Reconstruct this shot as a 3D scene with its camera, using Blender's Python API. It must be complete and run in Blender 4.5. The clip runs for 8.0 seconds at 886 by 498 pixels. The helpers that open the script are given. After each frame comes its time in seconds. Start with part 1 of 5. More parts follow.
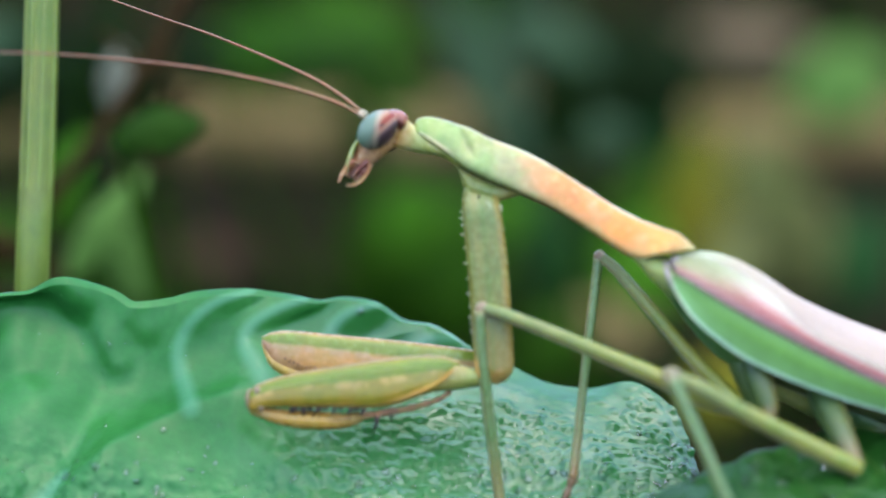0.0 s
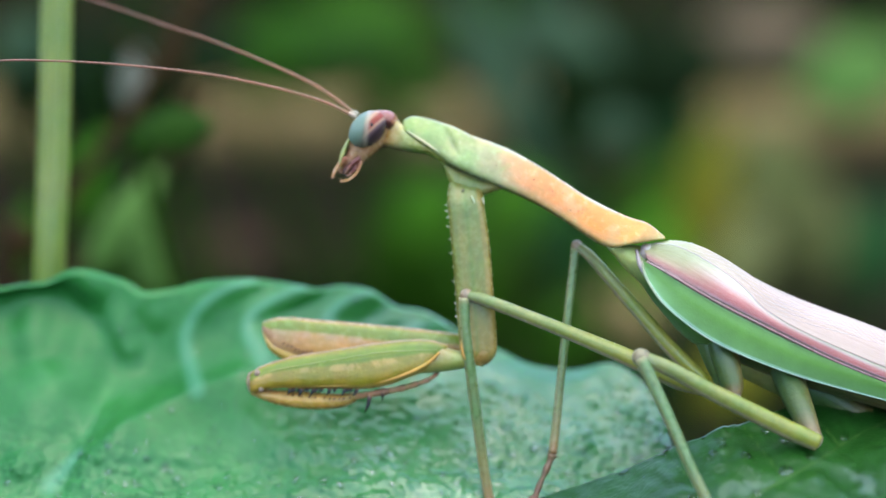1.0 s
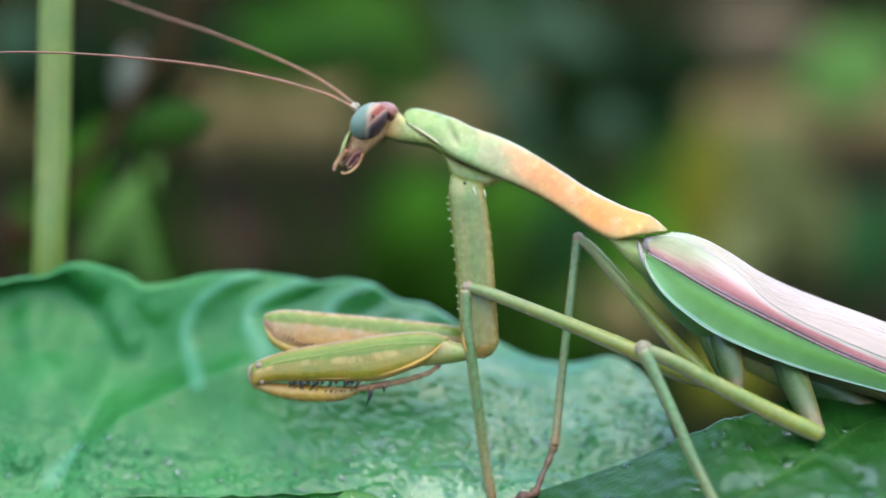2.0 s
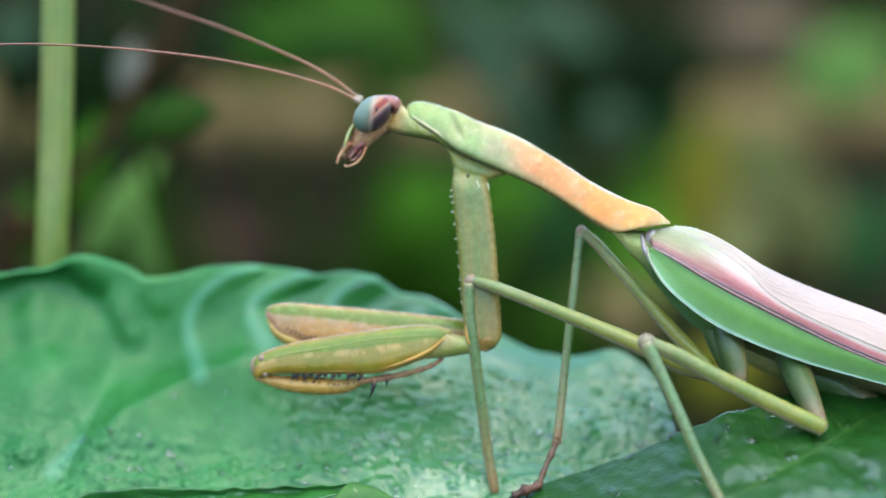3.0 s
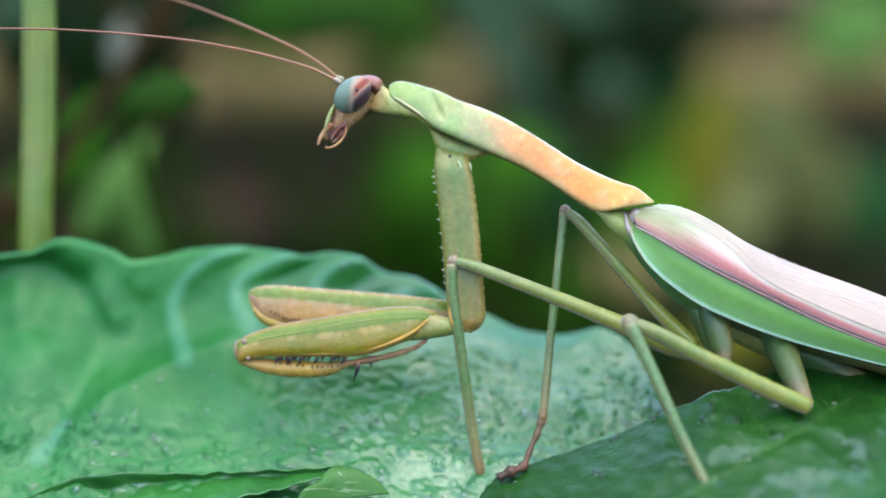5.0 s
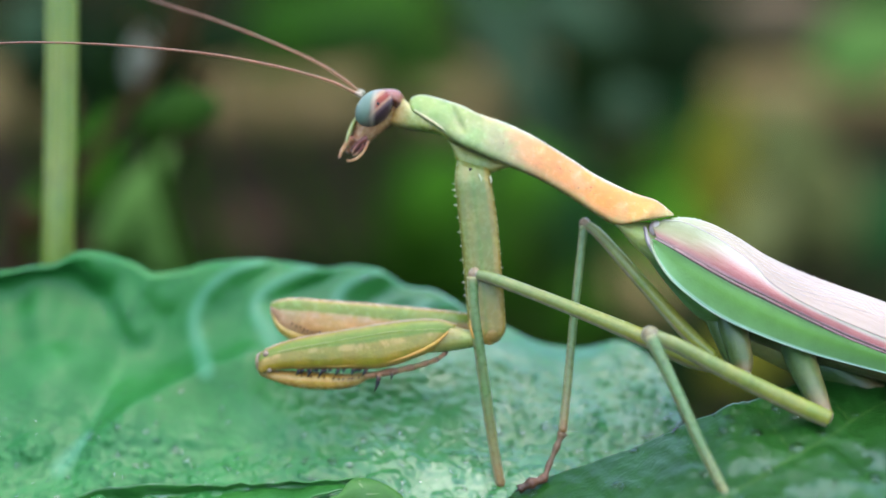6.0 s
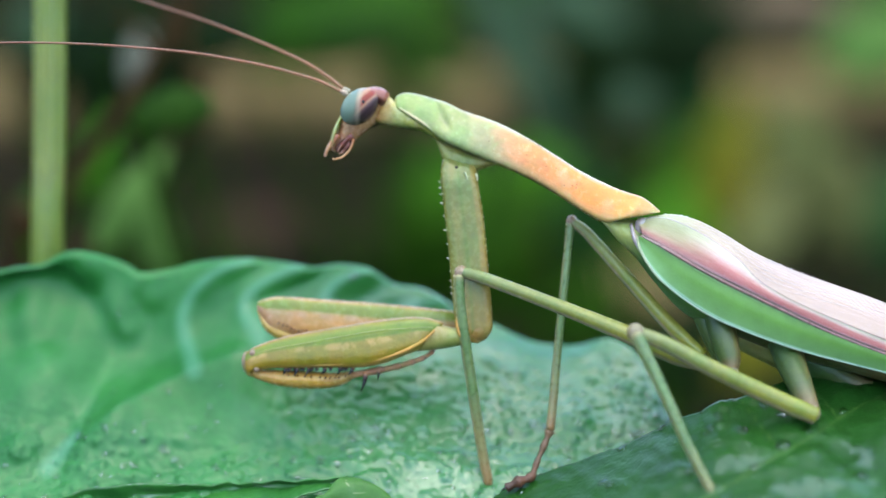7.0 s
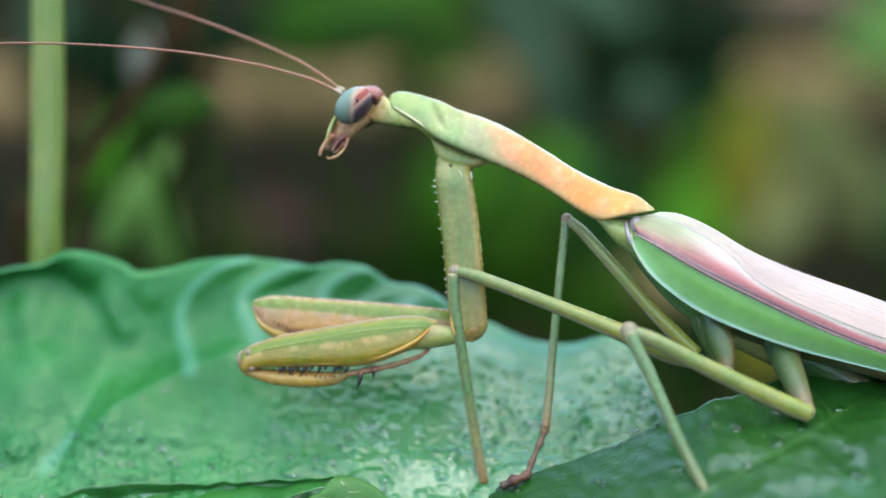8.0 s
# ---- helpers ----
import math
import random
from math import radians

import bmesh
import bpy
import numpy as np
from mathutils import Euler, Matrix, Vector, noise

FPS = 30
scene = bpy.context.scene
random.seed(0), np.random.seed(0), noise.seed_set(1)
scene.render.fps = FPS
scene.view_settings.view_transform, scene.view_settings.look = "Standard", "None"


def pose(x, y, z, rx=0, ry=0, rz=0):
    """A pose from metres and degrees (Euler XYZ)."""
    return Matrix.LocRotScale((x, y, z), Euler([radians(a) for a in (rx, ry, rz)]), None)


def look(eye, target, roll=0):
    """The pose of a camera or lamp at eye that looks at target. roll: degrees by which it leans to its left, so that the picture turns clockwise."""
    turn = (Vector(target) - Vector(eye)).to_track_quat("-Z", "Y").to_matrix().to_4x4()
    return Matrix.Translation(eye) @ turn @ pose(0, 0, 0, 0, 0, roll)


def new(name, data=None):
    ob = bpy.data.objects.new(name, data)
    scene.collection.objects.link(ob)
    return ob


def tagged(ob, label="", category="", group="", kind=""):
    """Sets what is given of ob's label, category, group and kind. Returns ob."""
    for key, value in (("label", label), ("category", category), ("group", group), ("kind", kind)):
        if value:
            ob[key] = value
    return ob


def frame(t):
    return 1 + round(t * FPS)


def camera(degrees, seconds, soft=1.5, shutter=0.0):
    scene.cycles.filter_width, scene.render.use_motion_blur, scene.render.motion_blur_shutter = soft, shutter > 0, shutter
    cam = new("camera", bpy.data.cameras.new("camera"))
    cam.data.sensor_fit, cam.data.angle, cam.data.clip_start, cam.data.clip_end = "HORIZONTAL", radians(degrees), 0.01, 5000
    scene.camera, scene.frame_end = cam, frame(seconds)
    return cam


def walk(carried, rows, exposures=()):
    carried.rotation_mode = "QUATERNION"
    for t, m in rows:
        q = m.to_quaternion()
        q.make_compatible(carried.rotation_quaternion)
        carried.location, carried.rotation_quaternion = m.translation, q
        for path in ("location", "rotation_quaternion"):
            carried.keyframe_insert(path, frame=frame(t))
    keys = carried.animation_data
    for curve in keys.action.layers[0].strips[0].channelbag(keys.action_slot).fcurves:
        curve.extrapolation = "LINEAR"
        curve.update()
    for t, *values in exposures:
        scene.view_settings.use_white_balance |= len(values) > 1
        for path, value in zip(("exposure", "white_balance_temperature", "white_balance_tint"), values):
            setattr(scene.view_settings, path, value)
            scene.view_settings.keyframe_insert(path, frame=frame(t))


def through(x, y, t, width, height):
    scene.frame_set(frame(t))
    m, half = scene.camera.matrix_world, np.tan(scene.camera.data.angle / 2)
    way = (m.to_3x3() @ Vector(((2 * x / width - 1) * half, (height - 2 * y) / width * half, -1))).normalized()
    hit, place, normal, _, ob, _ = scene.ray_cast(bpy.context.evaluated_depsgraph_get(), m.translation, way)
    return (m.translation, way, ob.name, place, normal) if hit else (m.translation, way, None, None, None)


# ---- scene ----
# ------------------------------------------------------------------ camera
cam = camera(26, 8.0)
cam.data.dof.use_dof = True
cam.data.dof.focus_distance = 0.1668
cam.data.dof.aperture_fstop = 8.6
PATH = [
    (0, pose(-0.00213, -0.15183, 0.20878, 73.225, -0.658, -0.373)),
    (0.1, pose(-0.00133, -0.15475, 0.20965, 73.126, -0.450, -0.176)),
    (0.2, pose(-0.00054, -0.15931, 0.21105, 73.027, -0.197, -0.021)),
    (0.3, pose(0.00026, -0.16267, 0.21206, 72.940, -0.060, 0.337)),
    (0.4, pose(0.00106, -0.16279, 0.21202, 72.933, -0.085, 0.523)),
    (0.5, pose(0.00185, -0.16258, 0.21187, 72.927, 0.009, 0.569)),
    (0.8, pose(0.00204, -0.16273, 0.21198, 73.057, 0.039, 0.597)),
    (1, pose(0.00216, -0.16257, 0.21197, 72.972, 0.052, 0.537)),
    (1.2, pose(0.00196, -0.16260, 0.21187, 72.961, 0.107, 0.474)),
    (2.3, pose(0.00084, -0.16248, 0.21123, 72.914, -0.135, 0.106)),
    (2.5, pose(0.00064, -0.16273, 0.21120, 72.843, -0.189, 0.024)),
    (2.8, pose(0.00057, -0.16242, 0.21097, 72.959, -0.141, 0.051)),
    (3, pose(0.00052, -0.16263, 0.21095, 72.863, -0.152, 0.170)),
    (3.3, pose(0.00021, -0.16168, 0.21178, 72.349, 0.029, 0.003)),
    (3.5, pose(0.00000, -0.16148, 0.21247, 72.002, -0.001, 0.002)),
    (3.8, pose(0.00159, -0.16150, 0.21118, 72.324, 0.080, 0.272)),
    (4, pose(0.00265, -0.16175, 0.21039, 72.543, 0.175, 0.340)),
    (4.2, pose(0.00289, -0.16134, 0.21073, 72.347, 0.309, 0.237)),
    (5.3, pose(0.00423, -0.16103, 0.21321, 71.644, 0.712, 0.708)),
    (5.5, pose(0.00448, -0.16120, 0.21373, 71.718, 0.749, 0.845)),
    (5.8, pose(0.00346, -0.16163, 0.21267, 72.107, 0.759, 0.927)),
    (6, pose(0.00278, -0.16203, 0.21199, 72.283, 0.673, 0.810)),
    (6.3, pose(0.00367, -0.16171, 0.21250, 72.095, 0.818, 0.914)),
    (6.5, pose(0.00427, -0.16145, 0.21282, 72.084, 0.872, 0.995)),
    (7, pose(0.00583, -0.16151, 0.21189, 72.205, 1.138, 1.312)),
    (7.5, pose(0.00701, -0.16157, 0.21210, 72.274, 1.346, 1.564)),
    (8, pose(0.00868, -0.16118, 0.21236, 71.984, 1.552, 2.021)),
]
walk(cam, PATH, [(0.0, 2.42, 6780, 3), (8.0, 2.42, 6780, 3)])

# ------------------------------------------------------------------ light
world = bpy.data.worlds.new("overcast_sky")
scene.world = world
world.use_nodes = True
wn = world.node_tree
sky = wn.nodes.new("ShaderNodeTexSky")
sky.sky_type, sky.sun_disc = "NISHITA", False
sky.sun_elevation, sky.sun_rotation = radians(79), radians(153)
sky.air_density, sky.dust_density, sky.ozone_density = 1.0, 1.0, 1.0
wn.links.new(sky.outputs[0], wn.nodes["Background"].inputs[0])
wn.nodes["Background"].inputs[1].default_value = 0.15
sun = new("sun", bpy.data.lights.new("sun", "SUN"))
sun.data.energy, sun.data.angle, sun.data.color = 0.66, radians(98), (0.87, 1.0, 1.09)
sun.matrix_world = look((0.10, -0.20, 1.2), (0, 0, 0.1))

# ------------------------------------------------------------------ space
# The stage: millimetres, x across, y away from the lens, z up; it leans back by the lens's downward tilt.
STAGE = pose(0, 0, 0.16, -18)


def mm(p):
    return Vector(p) * 0.001


BASE = {}


def soil(x, y):
    """The stage's millimetres of a spot on the soil at x, y metres."""
    return tuple(STAGE.inverted() @ Vector((x, y, 0)) * 1000)


def thing(name, base, label, category, group=""):
    """An Empty at the base (mm on the stage) that parents its parts."""
    ob = new(name)
    ob.empty_display_size = 0.004
    ob.matrix_world = STAGE @ Matrix.Translation(mm(base))
    BASE[ob] = mm(base)
    return tagged(ob, label, category, group)


def part(name, bm, material, parent, label=""):
    """Links a bmesh, drawn in stage metres, as one mesh under its thing or part."""
    bmesh.ops.recalc_face_normals(bm, faces=bm.faces)
    me = bpy.data.meshes.new(name)
    bmesh.ops.translate(bm, verts=bm.verts, vec=-BASE[parent])
    for f in bm.faces:
        f.smooth = True
    bm.to_mesh(me)
    bm.free()
    me.materials.append(material)
    ob = new(name, me)
    ob.parent = parent
    BASE[ob] = BASE[parent]
    if label:
        tagged(ob, label)
    return ob


# ------------------------------------------------------------------ shapes
def spline(points, u):
    """A point of the Catmull-Rom curve through the points; u from 0 to 1."""
    pts = [Vector(p) if len(p) > 1 else Vector((p[0], 0)) for p in points]
    n = len(pts) - 1
    x = min(max(u, 0), 1) * n
    i = min(int(x), n - 1)
    f = x - i
    p1, p2 = pts[i], pts[i + 1]
    p0 = pts[i - 1] if i > 0 else p1 * 2 - p2
    p3 = pts[i + 2] if i + 2 <= n else p2 * 2 - p1
    return 0.5 * (2 * p1 + (p2 - p0) * f + (2 * p0 - 5 * p1 + 4 * p2 - p3) * f * f + (3 * p1 - p0 - 3 * p2 + p3) * f ** 3)


def value(values, u):
    """Straight-line value of a list at u from 0 to 1."""
    x = min(max(u, 0), 1) * (len(values) - 1)
    i = min(int(x), len(values) - 2) if len(values) > 1 else 0
    return values[i] + (values[min(i + 1, len(values) - 1)] - values[i]) * (x - i)


def layers(bm):
    get = bm.verts.layers.float
    return [get.get(k) or get.new(k) for k in ("along", "across", "side")]


def skin(bm, rings, caps=True):
    """Joins rings of vertices into a closed hull."""
    for a, b in zip(rings, rings[1:]):
        n = len(a)
        for k in range(n):
            bm.faces.new((a[k], a[(k + 1) % n], b[(k + 1) % n], b[k]))
    if caps:
        for ring in (rings[0], rings[-1]):
            bm.faces.new(ring)


def loft(top, bottom, half, count=24, around=20, pinch=1.0, bm=None, dent=None):
    """A hull between an upper and a lower edge (mm), with half its thickness along it; pinch under 1 sharpens both edges."""
    bm = bm or bmesh.new()
    la, lc, ls = layers(bm)
    rings = []
    for i in range(count + 1):
        u = i / count
        t, b = spline(top, u), spline(bottom, u)
        c, n = (t + b) / 2, (t - b) / 2
        ring = []
        for k in range(around):
            w = 2 * math.pi * k / around
            s = math.sin(w)
            p = c + n * math.cos(w) + Vector((0, 1, 0)) * value(half, u) * (dent(u, 0.5 + 0.5 * math.cos(w)) if dent else 1) * math.copysign(abs(s) ** (1 / pinch), s)
            v = bm.verts.new(mm(p))
            v[la], v[lc], v[ls] = u, 0.5 + 0.5 * math.cos(w), 0.5 + 0.5 * s
            ring.append(v)
        rings.append(ring)
    skin(bm, rings)
    return bm


def tube(points, radii, count=24, around=10, bm=None, knots=0, swell=0.0):
    """A round limb along a curve (mm), with radii along it; knots swell it in rings like an antenna's joints."""
    bm = bm or bmesh.new()
    la, lc, ls = layers(bm)
    rings, side = [], None
    for i in range(count + 1):
        u = i / count
        p = spline(points, u)
        d = (spline(points, min(u + 0.01, 1)) - spline(points, max(u - 0.01, 0))).normalized()
        side = (side or Vector((0, 1, 0.01))) - d * d.dot(side or Vector((0, 1, 0.01)))
        if side.length < 1e-4:
            side = d.orthogonal()
        side.normalize()
        up = side.cross(d)
        r = value(radii, u) * (1 + swell * math.cos(2 * math.pi * knots * u))
        ring = []
        for k in range(around):
            w = 2 * math.pi * k / around
            v = bm.verts.new(mm(p + (up * math.cos(w) + side * math.sin(w)) * r))
            v[la], v[lc], v[ls] = u, 0.5 + 0.5 * math.cos(w), 0.5 + 0.5 * math.sin(w)
            ring.append(v)
        rings.append(ring)
    skin(bm, rings)
    return bm


def ball(centre, axes, rings=14, around=22, bm=None):
    """An ellipsoid (mm) with three half axes given as vectors; along runs down the first, across down the second."""
    bm = bm or bmesh.new()
    la, lc, ls = layers(bm)
    a, b, c = (Vector(x) for x in axes)
    rows = []
    for i in range(rings + 1):
        h = math.pi * (i + 0.15) / (rings + 0.3)
        row = []
        for k in range(around):
            w = 2 * math.pi * k / around
            x, y, z = math.cos(h), math.sin(h) * math.cos(w), math.sin(h) * math.sin(w)
            v = bm.verts.new(mm(Vector(centre) + a * x + b * y + c * z))
            v[la], v[lc], v[ls] = 0.5 + 0.5 * x, 0.5 + 0.5 * y, 0.5 + 0.5 * z
            row.append(v)
        rows.append(row)
    skin(bm, rows)
    return bm


def thorn(root, tip, r, bm=None):
    """A curved spine (mm)."""
    a, b = Vector(root), Vector(tip)
    mid = (a + b) / 2 + Vector((0.06, 0, 0)) * (b - a).length
    return tube([a, mid, b], [r, r * 0.7, r * 0.08], 5, 6, bm)


def sheet(curves, nu, nv, thick, bulge=None, bm=None):
    """A thin blade with thickness through a list of curves (mm) that lie side by side; bulge(u, v) in mm along the normal."""
    bm = bm or bmesh.new()
    la, lc, ls = layers(bm)
    pos = [[spline([spline(c, i / nu) for c in curves], j / nv) for j in range(nv + 1)] for i in range(nu + 1)]
    norm = [[None] * (nv + 1) for _ in range(nu + 1)]
    for i in range(nu + 1):
        for j in range(nv + 1):
            du = pos[min(i + 1, nu)][j] - pos[max(i - 1, 0)][j]
            dv = pos[i][min(j + 1, nv)] - pos[i][max(j - 1, 0)]
            n = du.cross(dv)
            n = n.normalized() if n.length > 1e-9 else Vector((0, -1, 0))
            norm[i][j] = n if n.y < 0 or (abs(n.y) < 0.2 and n.z > 0) else -n
    face = []
    for lift in (0, -thick):
        g = []
        for i in range(nu + 1):
            row = []
            for j in range(nv + 1):
                b = bulge(i / nu, j / nv, pos[i][j]) if bulge else 0
                v = bm.verts.new(mm(pos[i][j] + norm[i][j] * (b + lift)))
                v[la], v[lc], v[ls] = i / nu, j / nv, 0
                row.append(v)
            g.append(row)
        face.append(g)
    for g in face:
        for i in range(nu):
            for j in range(nv):
                bm.faces.new((g[i][j], g[i + 1][j], g[i + 1][j + 1], g[i][j + 1]))
    a, b = face
    rim = [(i, 0) for i in range(nu)] + [(nu, j) for j in range(nv)] + [(nu - i, nv) for i in range(nu)] + [(0, nv - j) for j in range(nv)]
    for p, q in zip(rim, rim[1:] + rim[:1]):
        bm.faces.new((a[p[0]][p[1]], a[q[0]][q[1]], b[q[0]][q[1]], b[p[0]][p[1]]))
    return bm


# ------------------------------------------------------------------ materials
class Paint:
    """A principled material, built up node by node."""

    def __init__(self, name, rough=0.5, spec=0.5, sss=0.0, coat=0.0, through=0.0):
        self.m = bpy.data.materials.new(name)
        self.m.use_nodes = True
        self.t = self.m.node_tree
        self.b = self.t.nodes["Principled BSDF"]
        self.b.inputs["Roughness"].default_value = rough
        self.b.inputs["Specular IOR Level"].default_value = spec
        self.b.inputs["Subsurface Weight"].default_value = sss
        self.b.inputs["Subsurface Radius"].default_value = (1.0, 0.85, 0.4)
        self.b.inputs["Subsurface Scale"].default_value = 0.0009
        self.b.inputs["Coat Weight"].default_value = coat
        self.b.inputs["Coat Roughness"].default_value = 0.15
        self.through = through
        self.height = None

    def node(self, kind, **values):
        n = self.t.nodes.new(kind)
        for k, v in values.items():
            n.inputs[k].default_value = v
        return n

    def link(self, a, b):
        self.t.links.new(a, b)

    def attr(self, name):
        n = self.t.nodes.new("ShaderNodeAttribute")
        n.attribute_name = name
        return n.outputs["Fac"]

    def noise(self, scale, detail=3.0, rough=0.55):
        """scale: features per millimetre."""
        c = self.t.nodes.new("ShaderNodeTexCoord")
        n = self.node("ShaderNodeTexNoise", Scale=scale * 1000, Detail=detail, Roughness=rough)
        self.link(c.outputs["Object"], n.inputs["Vector"])
        return n.outputs["Fac"]

    def cells(self, scale, feature="F1"):
        c = self.t.nodes.new("ShaderNodeTexCoord")
        n = self.node("ShaderNodeTexVoronoi", Scale=scale * 1000)
        n.feature = feature
        self.link(c.outputs["Object"], n.inputs["Vector"])
        return n.outputs["Distance"]

    def ramp(self, fac, stops):
        """stops: (position, colour or grey)."""
        n = self.t.nodes.new("ShaderNodeValToRGB")
        e = n.color_ramp.elements
        while len(e) < len(stops):
            e.new(0.5)
        for el, (p, c) in zip(e, stops):
            el.position = p
            el.color = (*c, 1) if isinstance(c, tuple) else (c, c, c, 1)
        self.link(fac, n.inputs[0])
        return n.outputs[0]

    def mix(self, fac, a, b, blend="MIX"):
        n = self.t.nodes.new("ShaderNodeMix")
        n.data_type, n.blend_type = "RGBA", blend
        for s, x in ((n.inputs[0], fac), (n.inputs[6], a), (n.inputs[7], b)):
            if isinstance(x, (int, float)):
                s.default_value = x
            elif isinstance(x, tuple):
                s.default_value = (*x, 1)
            else:
                self.link(x, s)
        return n.outputs[2]

    def times(self, a, b, op="MULTIPLY"):
        n = self.t.nodes.new("ShaderNodeMath")
        n.operation = op
        for s, x in zip(n.inputs, (a, b)):
            if isinstance(x, (int, float)):
                s.default_value = x
            else:
                self.link(x, s)
        return n.outputs[0]

    def bump(self, height, mm_high, strength=1.0):
        n = self.node("ShaderNodeBump", Strength=strength, Distance=mm_high * 0.001)
        self.link(height, n.inputs["Height"])
        if self.height:
            self.link(self.height, n.inputs["Normal"])
        self.height = n.outputs[0]
        return self

    def rough(self, fac, low, high):
        n = self.node("ShaderNodeMapRange")
        self.link(fac, n.inputs[0])
        n.inputs[3].default_value, n.inputs[4].default_value = low, high
        self.link(n.outputs[0], self.b.inputs["Roughness"])
        return self

    def done(self, colour):
        if isinstance(colour, tuple):
            self.b.inputs["Base Color"].default_value = (*colour, 1)
        else:
            self.link(colour, self.b.inputs["Base Color"])
        if self.height:
            self.link(self.height, self.b.inputs["Normal"])
        if self.through:
            tr = self.t.nodes.new("ShaderNodeBsdfTranslucent")
            if isinstance(colour, tuple):
                tr.inputs[0].default_value = (*colour, 1)
            else:
                self.link(colour, tr.inputs[0])
            mx = self.node("ShaderNodeMixShader", Fac=self.through)
            self.link(self.b.outputs[0], mx.inputs[1])
            self.link(tr.outputs[0], mx.inputs[2])
            self.link(mx.outputs[0], self.t.nodes["Material Output"].inputs[0])
        return self.m


def chitin(name, along, bands=(), mottle=0.35, grain=3.0, rough=0.38, sss=0.45, relief=0.03, attr="along", streak=0.22, blotch=()):
    """Insect skin: pigment along the limb, bands of other pigment (attribute, mask stops, colour), fine mottling and relief."""
    def deep(c):
        grey = 0.3 * c[0] + 0.6 * c[1] + 0.1 * c[2]
        return tuple(max(0.004, (grey + (x - grey) * 1.18) * w) for x, w in zip(c, (0.76, 0.72, 0.75)))
    p = Paint(name, rough, 0.34, 0.5 if sss else 0)
    col = p.ramp(p.attr(attr), [(q, deep(c)) for q, c in along])
    for which, mask, colour in bands:
        col = p.mix(p.ramp(p.attr(which), mask), col, deep(colour))
    for mask, size, low, colour in blotch:
        spots = p.ramp(p.noise(size, 4, 0.6), [(low, 0.0), (low + 0.1, 1.0)])
        col = p.mix(p.times(p.ramp(p.attr("across"), mask), spots), col, deep(colour))
    n1, n2, n3 = p.noise(grain), p.noise(grain * 0.3, 4), p.noise(grain * 6, 2)
    col = p.mix(mottle, col, p.ramp(n1, [(0.3, 0.62), (0.7, 1.25)]), "MULTIPLY")
    col = p.mix(mottle, col, p.ramp(n2, [(0.35, 0.75), (0.65, 1.15)]), "MULTIPLY")
    col = p.mix(mottle * 0.5, col, p.ramp(n3, [(0.3, 0.7), (0.72, 1.2)]), "MULTIPLY")
    col = p.mix(0.7, col, p.ramp(p.noise(grain * 0.22, 3), [(0.34, (0.78, 0.98, 0.84)), (0.5, (1.0, 1.0, 1.0)), (0.66, (1.16, 1.02, 0.98))]), "MULTIPLY")
    c = p.t.nodes.new("ShaderNodeCombineXYZ")
    p.link(p.times(p.attr("along"), 7.0), c.inputs[0])
    p.link(p.times(p.attr("across"), 16.0), c.inputs[1])
    p.link(p.times(p.attr("side"), 16.0), c.inputs[2])
    st = p.node("ShaderNodeTexNoise", Scale=1.0, Detail=4.0, Roughness=0.6)
    p.link(c.outputs[0], st.inputs["Vector"])
    col = p.mix(streak, col, p.ramp(st.outputs["Fac"], [(0.30, (0.62, 0.72, 0.60)), (0.5, (1.0, 1.0, 1.0)), (0.72, (1.25, 1.16, 1.10))]), "MULTIPLY")
    p.rough(n1, rough - 0.22, rough + 0.06)
    p.bump(n1, relief * 0.6)
    p.bump(n3, relief * 0.25)
    p.bump(p.cells(grain * 2.2), relief * 0.25)
    return p.done(col)


def leafskin(name, dark, light, vein, wet=(0.3, 0.6, 1.0), gloss=0.9, film_size=0.28, film_zone=((0.0, 1.0), (1.0, 1.0)), rough=0.38, through=0.2, grain=1.2, relief=0.12, vein_mask=((0.0, 0.0), (1.0, 1.0)), blotch=0.12, quilt=0.0, floor=0.0, coat_rough=0.12):
    """Leaf blade: green in two tones, paler veins, blistered relief and uneven gloss."""
    p = Paint(name, rough, gloss, 0, 0.0, through)
    p.b.inputs["Coat Roughness"].default_value = coat_rough
    p.b.inputs["Coat IOR"].default_value = 1.75
    film = p.ramp(p.noise(film_size, 2.5, 0.5), [(wet[0], floor), (wet[1], wet[2])])
    zone = p.ramp(p.attr("across"), list(film_zone))
    if quilt:
        zone = p.times(zone, p.ramp(p.attr("along"), [(0.0, 0.22), (0.38, 0.25), (0.56, 1.0)]))
        zone = p.times(zone, p.ramp(p.attr("along"), [(0.50, 0.0), (0.66, 1.0)]), "MAXIMUM")
    p.link(p.times(film, zone), p.b.inputs["Coat Weight"])
    n1, n2, n3 = p.noise(blotch, 4), p.noise(grain, 5), p.noise(grain * 5, 3)
    col = p.ramp(n1, [(0.3, dark), (0.7, light)])
    col = p.mix(0.3, col, p.ramp(n2, [(0.3, 0.7), (0.7, 1.2)]), "MULTIPLY")
    col = p.mix(p.ramp(p.attr("side"), list(vein_mask)), col, vein)
    p.rough(n2, rough - 0.12, rough + 0.15)
    p.bump(n2, relief)
    p.bump(n3, relief * 0.25)
    if quilt:
        low = p.ramp(p.attr("across"), [(0.20, 1.0), (0.32, 0.0)])
        side = p.times(p.ramp(p.attr("across"), [(0.28, 1.0), (0.5, 0.0)]), p.ramp(p.attr("along"), [(0.50, 0.0), (0.62, 1.0)]))
        p.bump(p.times(p.times(p.cells(1.3, "SMOOTH_F1"), -1.0), p.times(low, side, "MAXIMUM")), quilt)
    return p.done(col)


